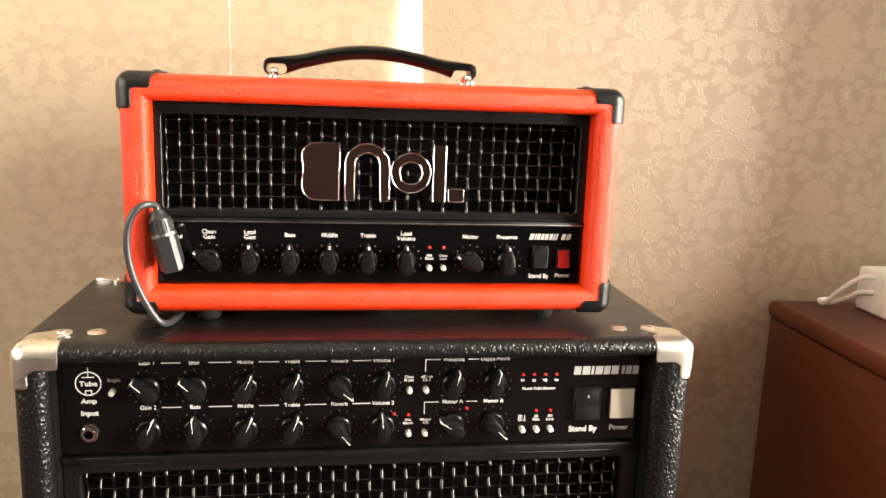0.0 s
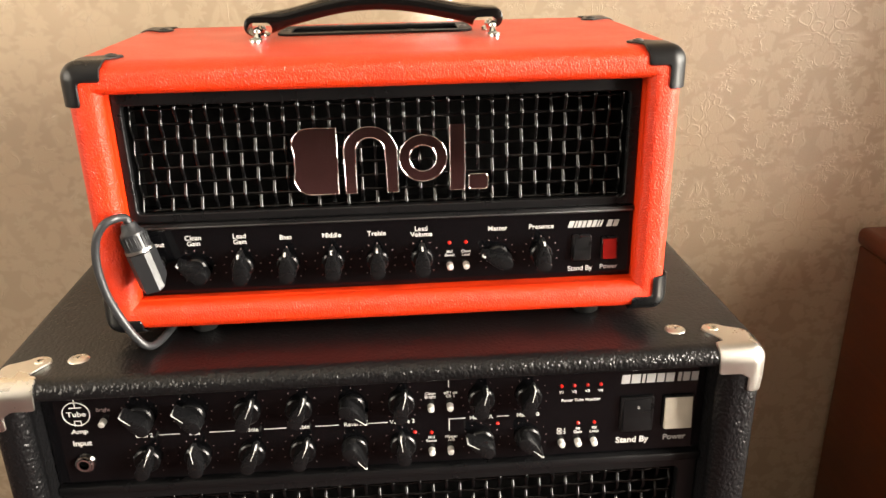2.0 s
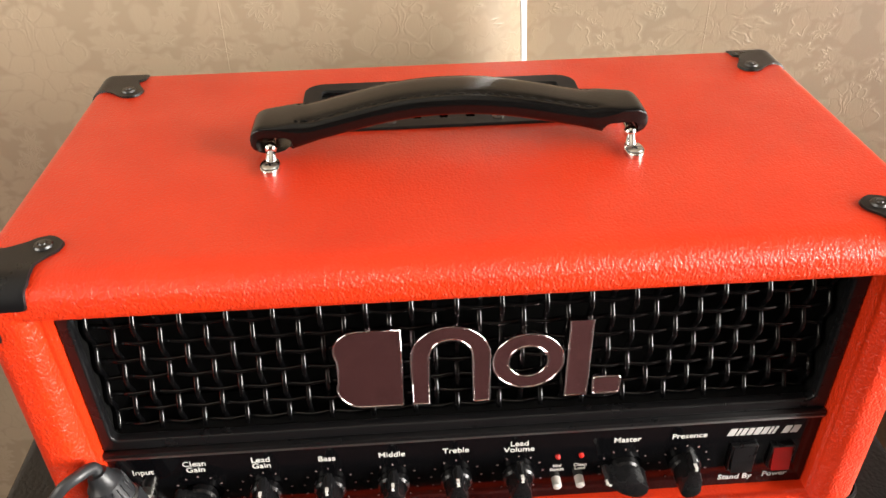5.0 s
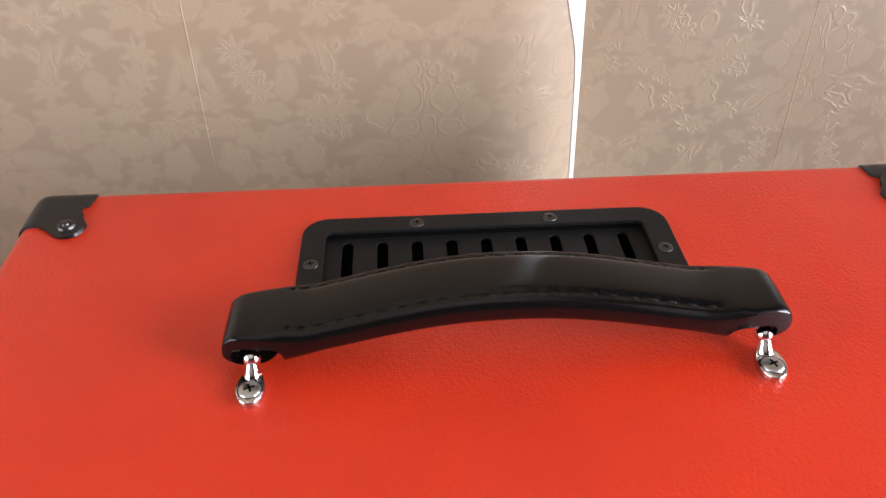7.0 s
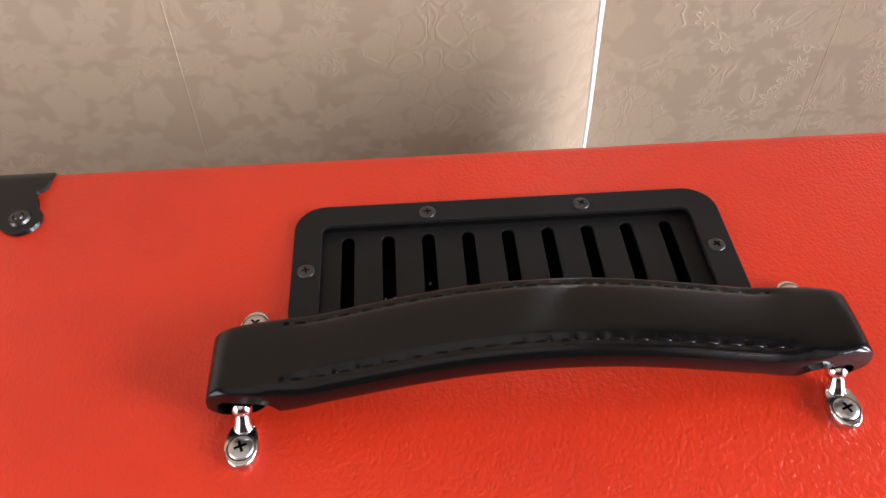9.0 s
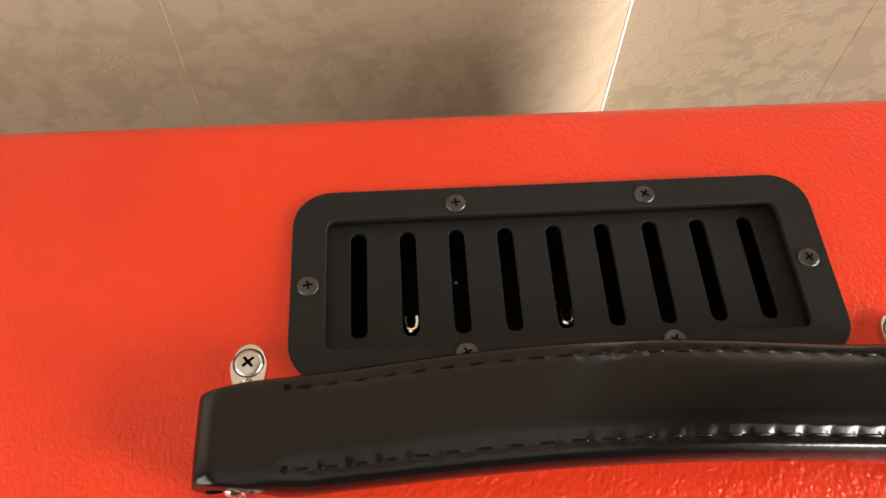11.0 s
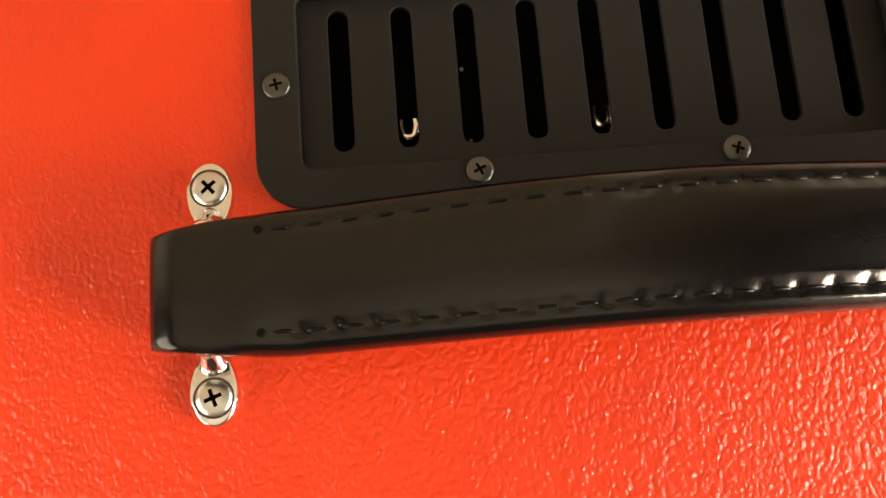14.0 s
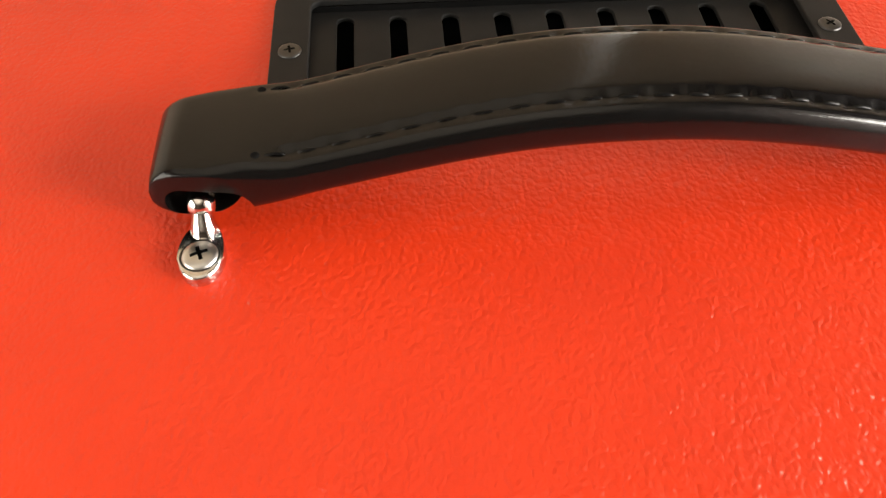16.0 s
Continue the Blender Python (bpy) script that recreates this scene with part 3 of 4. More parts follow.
def woven(parent, x0, x1, z0, z1, y, pitch, r, mat):
    """A plain weave of round wires, each wire a part."""
    nx, nz = int((x1 - x0) / pitch) + 1, int((z1 - z0) / pitch) + 1

    def wire(length, n, phase, swing):
        pts, per = [], 6
        for i in range(n * per + 1):
            s = i / per
            pts.append((s * pitch, 0, swing * math.cos(math.pi * (s + phase))))
        keep = [p for p in pts if p[0] <= length + 1e-6]
        return finish(tube(keep, r * (1.2 if swing > r else 1.0), 8), mat, 60)
    ups = [wire(z1 - z0, nz + 1, p, r * 1.5) for p in (0, 1)]
    overs = [wire(x1 - x0, nx + 1, p + 1, r * 0.5) for p in (0, 1)]
    for i in range(nx):
        # own x runs up, own z out of the front
        m = Matrix.Translation((x0 + i * pitch, y, z0)) @ Matrix(((0, 1, 0, 0), (0, 0, -1, 0), (1, 0, 0, 0), (0, 0, 0, 1)))
        part("wire", ups[i % 2], None, parent, "", m @ pose(0, 0, 0, 0, 0, 0))
    for k in range(nz):
        part("wire", overs[k % 2], None, parent, "", facing(x0, y + 0.0012, z0 + k * pitch))


def pointer_knob(name, reach, tail, width, height, skirt, line=False):
    """Meshes of a pointer knob: body and its white mark. Own y is the pointing way, own z comes out of the panel."""
    out = []
    for i in range(9):
        a = radians(180 + 180 * i / 8)
        out.append((width * math.cos(a), -tail + width + width * math.sin(a)))
    out += [(width * 0.9, width * 0.4), (width * 0.28, reach - 0.0006), (0, reach), (-width * 0.28, reach - 0.0006), (-width * 0.9, width * 0.4)]
    bm = prism(out, 0.003, height, 0.0009, 2, 0.93)
    join(bm, lathe([(0, 0.0046), (skirt - 0.001, 0.0044), (skirt, 0.0034), (skirt, 0.0004), (0, 0.0004)], 28))
    body = finish(bm, KNOB)
    if line:
        mk = prism([(-0.00012, 0.003), (0.00012, 0.003), (0.00034, reach * 0.90), (-0.00034, reach * 0.90)], height - 0.0004, height + 0.0002)
        join(mk, prism([(-0.0005, -0.0004), (0.0005, -0.0004), (0.0005, 0.0004), (-0.0005, 0.0004)], 0.0045, height * 0.98), Matrix.Translation((0, reach * 0.93, 0)))
    else:
        mk = prism([(-0.0007, reach * 0.80), (0.0007, reach * 0.80), (0.0005, reach * 0.91), (0, reach * 0.925), (-0.0005, reach * 0.91)], height - 0.0004, height + 0.0002, 0.0001)
        join(mk, prism([(-0.0007, 0), (0.0007, 0), (0.0007, 0.0005), (-0.0007, 0.0005)], height * 0.8, height * 0.98), Matrix.Translation((0, reach * 0.93, 0)))
    return body, finish(mk, PRINT)


def knob(parent, meshes, x, y, z, turn):
    k = part("knob", meshes[0], None, parent, "", facing(x, y, z, turn))
    part("mark", meshes[1], None, k, "white pointer mark", facing(x, y, z, turn))


def dial_marks(parent, x, y, z, r, size):
    bm = bmesh.new()
    for i in range(11):
        a = radians(-140 + 28 * i)
        join(bm, prism([(-size * 0.5, 0), (size * 0.5, 0), (size * 0.5, size * 1.5), (-size * 0.5, size * 1.5)], 0, 0.00015), pose(r * math.sin(a), r * math.cos(a), 0, 0, 0, -math.degrees(a)))
    part("dial_marks", bm, GREY_PRINT, parent, "", facing(x, y, z))


def rocker(parent, x0, x1, z0, z1, y, mat, label, bezel=0.0016):
    """A rocker switch: bezel and a paddle pressed at its top."""
    cx, cz, w, h = (x0 + x1) / 2, (z0 + z1) / 2, x1 - x0, z1 - z0
    me = plate([round_rect(-w / 2 - bezel, w / 2 + bezel, -h / 2 - bezel, h / 2 + bezel, 0.0012, 3), round_rect(-w / 2, w / 2, -h / 2, h / 2, 0.0006, 2)[::-1]], 0.0012, 0.0004)
    me.materials.append(BLACK_PLASTIC)
    s = part("rocker_switch", finish(me, None), None, parent, "", facing(cx, y - 0.001, cz))
    bm = bmesh.new()
    side = [(-h / 2, -0.001), (-h / 2, 0.0034), (-h * 0.1, 0.0018), (h / 2, 0.0012), (h / 2, -0.001)]
    e = 0.0002
    a = [bm.verts.new((-w / 2 + e, v * 0.985, d)) for v, d in side]
    b = [bm.verts.new((w / 2 - e, v * 0.985, d)) for v, d in side]
    for i in range(5):
        bm.faces.new((a[i], a[(i + 1) % 5], b[(i + 1) % 5], b[i]))
    bm.faces.new(a)
    bm.faces.new(b[::-1])
    bmesh.ops.bevel(bm, geom=list(bm.edges), offset=0.0003, segments=2, profile=0.5, affect="EDGES")
    part("paddle", bm, mat, s, label, facing(cx, y - 0.001, cz))
    return s


# ---- the black combo amplifier on the floor ----
CF, CTOP = 0.560, 0.521
combo = thing("combo_amplifier", (0, 0.69, 0), "black vinyl-covered combo guitar amplifier with nickel corners standing on the floor", "amplifier")
CPY = 0.583
part("cabinet", shell(-0.2415, 0.2370, 0.020, CTOP, -0.2190, 0.2090, 0.045, 0.5068, CF, 0.775, 0.66, 0.006, 0.011, 0.008), BLACK_VINYL, combo, "black pebbled vinyl cabinet")
part("back_panel", box(-0.2185, 0.2085, 0.755, 0.767, 0.046, 0.5063), INSIDE, combo)
foot = finish(lathe([(0, 0.0), (0.015, 0.0), (0.017, 0.003), (0.019, 0.018), (0.017, 0.0195), (0, 0.0195)], 20), RUBBER)
for x in (-0.205, 0.192):
    for y in (0.60, 0.74):
        part("rubber_foot", foot, None, combo, "", Matrix.Translation((x, y, 0.0012)))
part("control_panel", box(-0.2185, 0.2085, CPY, CPY + 0.004, 0.4335, 0.5064, 0.0003, 1), PANEL, combo, "glossy black control panel with white print")
part("panel_ledge", box(-0.2185, 0.2085, CPY - 0.004, CPY + 0.006, 0.4265, 0.4325, 0.0012, 2), BLACK_PLASTIC, combo)
fr = plate([[(-0.2185, 0.0455), (0.2085, 0.0455), (0.2085, 0.4255), (-0.2185, 0.4255)], round_rect(-0.2070, 0.1960, 0.058, 0.4185, 0.004, 4)[::-1]], 0.004, 0.001)
fr.materials.append(BLACK_PLASTIC)
part("grille_surround", finish(fr, None), None, combo, "", facing(0, CPY + 0.004, 0))
grille = part("grille", box(-0.2185, 0.2085, CPY + 0.022, CPY + 0.024, 0.047, 0.4255), INSIDE, combo, "black woven wire grille over a dark baffle")
woven(grille, -0.2050, 0.1950, 0.0600, 0.4185, CPY + 0.0075, 0.00925, 0.00118, WIRE)


def metal_front(a, b):
    return (b < 0.017 and a < 0.031) or (a < 0.0115 and b < 0.030) or (a < 0.014 and b < 0.0185)


def metal_top(a, b):
    return tongue(0.0260, 0.0275, 0.0068, 0.020)(a, b) or (a < 0.031 and b < 0.010)


cap = finish(corner_cap(0.010, 0.0013, 0.0012, metal_top, metal_front, metal_top, 0.046), NICKEL)
cap_set(combo, "metal_corner", "worn nickel-plated corner protector", NICKEL, -0.2415, 0.2370, CF, 0.775, 0.020, CTOP, (cap, cap), ("screw", CUP_SCREW), ((0.0260, 0.0275), (0.0260, 0.0275)), 0.0012)
for x in (-0.193, 0.187):
    w = part("cup_washer", WASHER, None, combo, "", Matrix.Translation((x, 0.5905, CTOP)))
    part("screw", CUP_SCREW, None, w, "", Matrix.Translation((x, 0.5905, CTOP + 0.0006)))

CK = pointer_knob("combo", 0.0125, 0.0095, 0.0048, 0.0135, 0.0086, True)
KX = (-0.159, -0.127, -0.092, -0.059, -0.025, 0.007, 0.059, 0.090)
TURN_UP = (-48, -48, 24, 24, 128, 14, 14, 12)
TURN_LOW = (22, -4, 24, 22, 140, -6, -58, 132)
for i, x in enumerate(KX):
    for z, turn in ((0.4818, TURN_UP[i]), (0.4498, TURN_LOW[i])):
        knob(combo, CK, x, CPY, z, turn)
        dial_marks(combo, x, CPY - 0.0002, z, 0.0125, 0.0005)
LY = CPY - 0.0003
UP = ("Gain 1", "Bass", "Middle", "Treble", "Reverb", "Volume 1", "Presence", "Depth Punch")
LOW = ("Gain 2", "Bass", "Middle", "Treble", "Reverb", "Volume 2", "Master A", "Master B")
for i, x in enumerate(KX):
    lettering(UP[i], 0.0042, x, LY, 0.5004, combo, None, "CENTER", 0.00002)
    lettering(LOW[i], 0.0042, x, LY, 0.4673, combo, None, "CENTER", 0.00002)
for z in (0.5004, 0.4673):
    spans = [(a + 0.0095, b - 0.0095, z - 0.0003) for a, b in zip(KX[:5], KX[1:6])] + [(KX[6] + 0.0105, KX[7] - 0.0125, z - 0.0003), (0.0381, KX[6] - 0.0105, z - 0.0003), (0.0375, 0.0381, z - 0.009)]
    for a, b, low in spans:
        part("printed_rule", box(a, b, LY, LY + 0.0002, low, z + 0.0003), PRINT, combo)
# input side
ring = plate([[(0.0088 * math.cos(a * 0.2), 0.0088 * math.sin(a * 0.2)) for a in range(31)], [(0.0081 * math.cos(a * 0.2), 0.0081 * math.sin(a * 0.2)) for a in range(31)][::-1]], 0.0001)
ring.materials.append(PRINT)
part("tube_symbol", finish(ring, None), None, combo, "", facing(-0.1985, LY, 0.4861))
sym = bmesh.new()
box(-0.2025, -0.1945, LY, LY + 0.0002, 0.4903, 0.4909, 0, 1, sym)
box(-0.1988, -0.1982, LY, LY + 0.0002, 0.4909, 0.4977, 0, 1, sym)
box(-0.2008, -0.2002, LY, LY + 0.0002, 0.4772, 0.4812, 0, 1, sym)
box(-0.1968, -0.1962, LY, LY + 0.0002, 0.4772, 0.4812, 0, 1, sym)
box(-0.2002, -0.1968, LY, LY + 0.0002, 0.4806, 0.4812, 0, 1, sym)
part("tube_symbol", sym, PRINT, combo)
lettering("Tube", 0.0050, -0.1985, LY, 0.4858, combo, None, "CENTER", 0.0001, 0.85, 1.15)
lettering("Amp", 0.0045, -0.1985, LY, 0.4730, combo, None, "CENTER", 0.0001, 0.85, 1.2)
lettering("Input", 0.0052, -0.1985, LY, 0.4641, combo, None, "CENTER", 0.0001, 0.85, 1.1)
lettering("Bright", 0.0036, -0.1815, LY, 0.4882, combo, GREY_PRINT)
part("push_button", PUSH, None, combo, "", facing(-0.1825, CPY, 0.4798))
jack = part("jack_socket", lathe([(0.0032, 0.0035), (0.0046, 0.0036), (0.0050, 0.0028), (0.0060, 0.0024), (0.0066, 0.0), (0.0032, 0.0)], 6 * 4), CHROME, combo, "chrome jack socket", facing(-0.1990, CPY, 0.4493))
part("socket_hole", lathe([(0, 0.0010), (0.0032, 0.0010), (0.0032, 0.0002), (0, 0.0002)], 16), INSIDE, jack, "", facing(-0.1990, CPY, 0.4493))
# channel buttons
for x, z in ((0.026, 0.4776), (0.0385, 0.4776), (0.026, 0.4440), (0.0385, 0.4440), (0.113, 0.4445), (0.124, 0.4445), (0.135, 0.4445)):
    part("push_button", PUSH, None, combo, "", facing(x, CPY, z))
for x, z in ((0.026, 0.4577), (0.112, 0.4876), (0.1205, 0.4876), (0.1292, 0.4876), (0.138, 0.4876), (0.124, 0.4587), (0.135, 0.4587), (0.0150, 0.4587), (0.070, 0.4619)):
    part("indicator", LED, None, combo, "", facing(x, CPY, z))
SM = 0.0030
for txt, x, z in (("Clean\nBright", 0.0258, 0.4860), ("off / on\nCh 1", 0.0390, 0.4860), ("Mid\nBoost", 0.0258, 0.4524), ("Master\nA/B", 0.0390, 0.4524), ("Ch 1\nCh 2", 0.1128, 0.4529),
                  ("Hi\nGain", 0.1240, 0.4529), ("FX\nLoop", 0.1352, 0.4529), ("V1", 0.112, 0.4829), ("V2", 0.1205, 0.4829), ("V3", 0.1292, 0.4829), ("V4", 0.138, 0.4829), ("Power Tube Monitor", 0.125, 0.4765)):
    lettering(txt, SM, x, LY, z, combo, None, "CENTER", 0.00005)
rocker(combo, 0.1535, 0.1725, 0.4524, 0.4755, CPY, BLACK_PLASTIC, "black paddle")
rocker(combo, 0.1815, 0.2005, 0.4524, 0.4755, CPY, CREAM, "cream translucent paddle", 0.0008)
lettering("Stand By", 0.0064, 0.1615, LY, 0.4430, combo, None, "CENTER", 0.00012)
lettering("Power", 0.0060, 0.1905, LY, 0.4435, combo, SILVER_PRINT, "CENTER", 0.0001)
lettering("0", 0.0032, 0.1630, CPY - 0.0048, 0.4708, combo)
bars((0.0055, 0.0060, 0.0022, 0.0058, 0.0050, 0.0056), 0.0066, 0.0010, 0.0005, 0.1515, LY, 0.4870, combo, SILVER_PRINT, "silver bars of the model name")
bars((0.0024, 0.0046, 0.0046), 0.0066, 0.0010, 0.0005, 0.1890, LY, 0.4870, combo, SILVER_PRINT, "silver bars of the model name")

# ---- the red amplifier head on top of it ----
XL, XR, Z0, Z1, YF, YB = -0.1785, 0.1848, 0.5290, 0.700, 0.6036, 0.7935
head = thing("amplifier_head", (0, 0.69, CTOP), "red vinyl-covered guitar amplifier head with black corners on the black combo", "amplifier")
red = shell(XL, XR, Z0, Z1, -0.1570, 0.1630, 0.5492, 0.6812, YF, YB, 0.68, 0.006, 0.0088, 0.0060, 1.9, 0.0068)
me = cut(red, box(-0.0635, 0.0635, 0.7165, 0.7575, 0.60, 0.75), RED, INSIDE)
part("cabinet", finish(me, None), None, head, "bright red pebbled vinyl cabinet")
part("back_panel", box(-0.1565, 0.1625, 0.770, 0.776, 0.5497, 0.6807), INSIDE, head)
part("chassis", box(-0.150, 0.150, 0.66, 0.765, 0.554, 0.630), INSIDE, head)
foot = finish(lathe([(0, 0.0), (0.0075, 0.0), (0.0086, 0.001), (0.0100, 0.0074), (0.0092, 0.0082), (0, 0.0082)], 24), FOOT)
for x in (-0.122, 0.136):
    for y in (0.627, 0.750):
        part("rubber_foot", foot, None, head, "", Matrix.Translation((x, y, CTOP + 0.0002)))


def black_front(a, b):
    return (b < 0.0100 and a < 0.0230) or (a < 0.0095 and b < 0.0245)


def black_top(across, reach):
    keep = tongue(across, reach, 0.0068, 0.013)
    return lambda a, b: keep(a, b) or (a < 0.0240 and b < 0.012) or (a < 0.0090 and b < 0.0245)


caps = [finish(corner_cap(r, 0.0012, 0.0012, black_top(*q), black_front, black_top(*q), 0.044), BLACK_PLASTIC) for q, r in (((0.0240, 0.0236), 0.0095), ((0.0195, 0.0260), 0.0065))]
cap_set(head, "plastic_corner", "black plastic corner protector", BLACK_PLASTIC, XL, XR, YF, YB, Z0, Z1, caps, ("rivet", RIVET), ((0.0240, 0.0236), (0.0195, 0.0260)), 0.0012)

PY = 0.6185
part("control_panel", box(-0.1567, 0.1627, PY, PY + 0.003, 0.5496, 0.5945, 0.0003, 1), PANEL, head, "glossy black control panel with white print")
part("panel_ledge", box(-0.1567, 0.1627, PY - 0.0020, PY + 0.014, 0.5948, 0.5985, 0.0008, 2), BLACK_PLASTIC, head)
# pale strip put in for the highlight on the ledge's edge
part("lit_edge_line", box(-0.1560, 0.1615, PY - 0.0026, PY - 0.0018, 0.5957, 0.5966, 0.0003, 2), LIT_EDGE, head, "thin pale strip in place of the ledge's lit edge")
liner = plate([round_rect(-0.1566, 0.1626, 0.5990, 0.6808, 0.001, 2), round_rect(-0.1530, 0.1580, 0.6015, 0.6760, 0.002, 3)[::-1]], 0.012)
liner.materials.append(INSIDE)
part("grille_box", finish(liner, None), None, head, "", facing(0, PY + 0.0180, 0))
fr = plate([[(-0.1567, 0.5988), (0.1627, 0.5988), (0.1627, 0.6809), (-0.1567, 0.6809)], round_rect(-0.1515, 0.1560, 0.6045, 0.6725, 0.003, 4)[::-1]], 0.0025, 0.001)
fr.materials.append(BLACK_PLASTIC)
part("grille_surround", finish(fr, None), None, head, "", facing(0, PY + 0.0030, 0))
grille = part("grille", box(-0.1566, 0.1626, PY + 0.034, PY + 0.036, 0.5990, 0.6808), INSIDE, head, "black woven wire grille")
woven(grille, -0.1505, 0.1560, 0.6035, 0.6735, PY + 0.0105, 0.00925, 0.00112, WIRE)

HK = pointer_knob("head", 0.0122, 0.0098, 0.0052, 0.0135, 0.0072)
LY = PY - 0.0003
NAMES = ("Clean\nGain", "Lead\nGain", "Bass", "Middle", "Treble", "Lead\nVolume", "Master", "Presence")
HX = (-0.1200, -0.0910, -0.0620, -0.0330, -0.0042, 0.0245, 0.0738, 0.1025)
for i, x in enumerate(HX):
    knob(head, HK, x, PY, 0.5680, (-55, 0, 0, 0, 0, 0, -68, 0)[i])
    dial_marks(head, x, PY - 0.0002, 0.5680, 0.0112, 0.0006)
    lettering(NAMES[i], 0.0045, x, LY, 0.5862, head, None, "CENTER", 0.00003)
lettering("Input", 0.0045, -0.1430, LY, 0.5845, head, None, "CENTER", 0.00003)
for x in (0.0425, 0.0533):
    part("indicator", LED, None, head, "", facing(x, PY, 0.5778))
    part("push_button", PUSH, None, head, "", facing(x, PY, 0.5622))
lettering("Mid\nBoost", 0.0027, 0.0425, LY, 0.5702, head, None, "CENTER", 0.00004)
lettering("Clean\nLead", 0.0027, 0.0533, LY, 0.5702, head, None, "CENTER", 0.00004)
rocker(head, 0.1240, 0.1345, 0.5630, 0.5785, PY, BLACK_PLASTIC, "black paddle", 0.001)
rocker(head, 0.1432, 0.1525, 0.5630, 0.5765, PY, RED_LENS, "dark red translucent paddle", 0.0008)
lettering("Stand By", 0.0047, 0.1290, LY, 0.5556, head, None, "CENTER", 0.00003)
lettering("Power", 0.0045, 0.1482, LY, 0.5562, head, SILVER_PRINT, "CENTER", 0.00006)
bars((0.0033, 0.0014, 0.0022, 0.0024, 0.0028, 0.0026, 0.0013, 0.0013), 0.0046, 0.0007, 0.0014, 0.1198, LY, 0.5845, head, SILVER_PRINT, "silver slanted bars of the model name")
bars((0.0032, 0.0032), 0.0046, 0.0009, 0.0014, 0.1452, LY, 0.5845, head, SILVER_PRINT, "silver slanted bars of the model name")

# ---- chrome badge: plain lobes, arch, ring, bar and foot, each flat face inside a raised polished rim
def arc(cx, cy, r, a0, a1, n=14):
    return [(cx + r * math.cos(radians(a0 + (a1 - a0) * i / n)), cy + r * math.sin(radians(a0 + (a1 - a0) * i / n))) for i in range(n + 1)]


def bead(loop, r, height):
    """A closed round bead along a flat loop."""
    pts = [Vector((x, y, height)) for x, y in loop]
    pts = [p for i, p in enumerate(pts) if (p - pts[i - 1]).length > 1e-5]
    bm, rings, n = bmesh.new(), [], len(pts)
    for i, p in enumerate(pts):
        way = (pts[(i + 1) % n] - pts[i - 1]).normalized()
        out = way.cross(Vector((0, 0, 1)))
        rings.append([bm.verts.new(p + r * (math.cos(k * math.pi / 4) * out + math.sin(k * math.pi / 4) * Vector((0, 0, 1)))) for k in range(8)])
    for a, b in zip(rings, rings[1:] + rings[:1]):
        for k in range(8):
            bm.faces.new((a[k], a[(k + 1) % 8], b[(k + 1) % 8], b[k]))
    return bm


BADGE_Y = 0.6245


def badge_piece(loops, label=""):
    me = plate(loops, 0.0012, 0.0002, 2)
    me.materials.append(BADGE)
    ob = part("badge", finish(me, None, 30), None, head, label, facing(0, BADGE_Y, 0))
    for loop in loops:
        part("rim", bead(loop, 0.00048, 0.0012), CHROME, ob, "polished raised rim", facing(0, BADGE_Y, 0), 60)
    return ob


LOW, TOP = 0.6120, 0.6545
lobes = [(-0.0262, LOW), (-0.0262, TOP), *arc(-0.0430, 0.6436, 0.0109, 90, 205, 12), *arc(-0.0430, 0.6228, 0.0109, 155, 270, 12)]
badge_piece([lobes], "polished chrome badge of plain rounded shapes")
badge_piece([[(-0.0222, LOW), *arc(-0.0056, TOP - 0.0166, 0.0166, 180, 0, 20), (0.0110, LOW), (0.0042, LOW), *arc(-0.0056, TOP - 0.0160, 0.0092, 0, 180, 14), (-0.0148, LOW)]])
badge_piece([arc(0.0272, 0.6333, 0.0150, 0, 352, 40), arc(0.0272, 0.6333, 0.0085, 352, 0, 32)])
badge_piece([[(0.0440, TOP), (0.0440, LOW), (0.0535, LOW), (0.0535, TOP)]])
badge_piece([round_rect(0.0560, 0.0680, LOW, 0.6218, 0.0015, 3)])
pegs = finish(lathe([(0, 0.0), (0.0014, 0.0), (0.0014, 0.014), (0, 0.014)], 8), INSIDE)
for x, z in ((-0.040, 0.633), (-0.0185, 0.618), (0.0385, 0.633), (0.0490, 0.640), (0.0620, 0.617)):
    part("badge_peg", pegs, None, head, "", facing(x, BADGE_Y + 0.0145, z))

# ---- vent on the top ----
slots = [round_rect(-0.0520 + 0.0129 * i - 0.0021, -0.0520 + 0.0129 * i + 0.0021, 0.7238, 0.7541, 0.0020, 5)[::-1] for i in range(9)]
me = plate([round_rect(-0.0688, 0.0686, 0.7117, 0.7650, 0.0100, 8), round_rect(-0.0600, 0.0590, 0.7195, 0.7562, 0.0025, 4)[::-1]], 0.0008, 0.0003)
me.materials.append(VENT_BLACK)
vent = part("vent", finish(me, None), None, head, "black metal ventilation plate with nine slots", Matrix.Translation((0, 0, Z1 + 0.0007)))
me = plate([round_rect(-0.0628, 0.0628, 0.7170, 0.7570, 0.002, 3), *slots], 0.0006, 0.0002)
me.materials.append(VENT_BLACK)
part("slotted_tray", finish(me, None), None, vent, "", Matrix.Translation((0, 0, Z1 - 0.0028)))
liner = plate([round_rect(-0.0634, 0.0634, 0.7166, 0.7574, 0.001, 2), round_rect(-0.0626, 0.0626, 0.7174, 0.7566, 0.001, 2)[::-1]], 0.012)
liner.materials.append(INSIDE)
part("liner", finish(liner, None), None, vent, "", Matrix.Translation((0, 0, Z1 - 0.0125)))
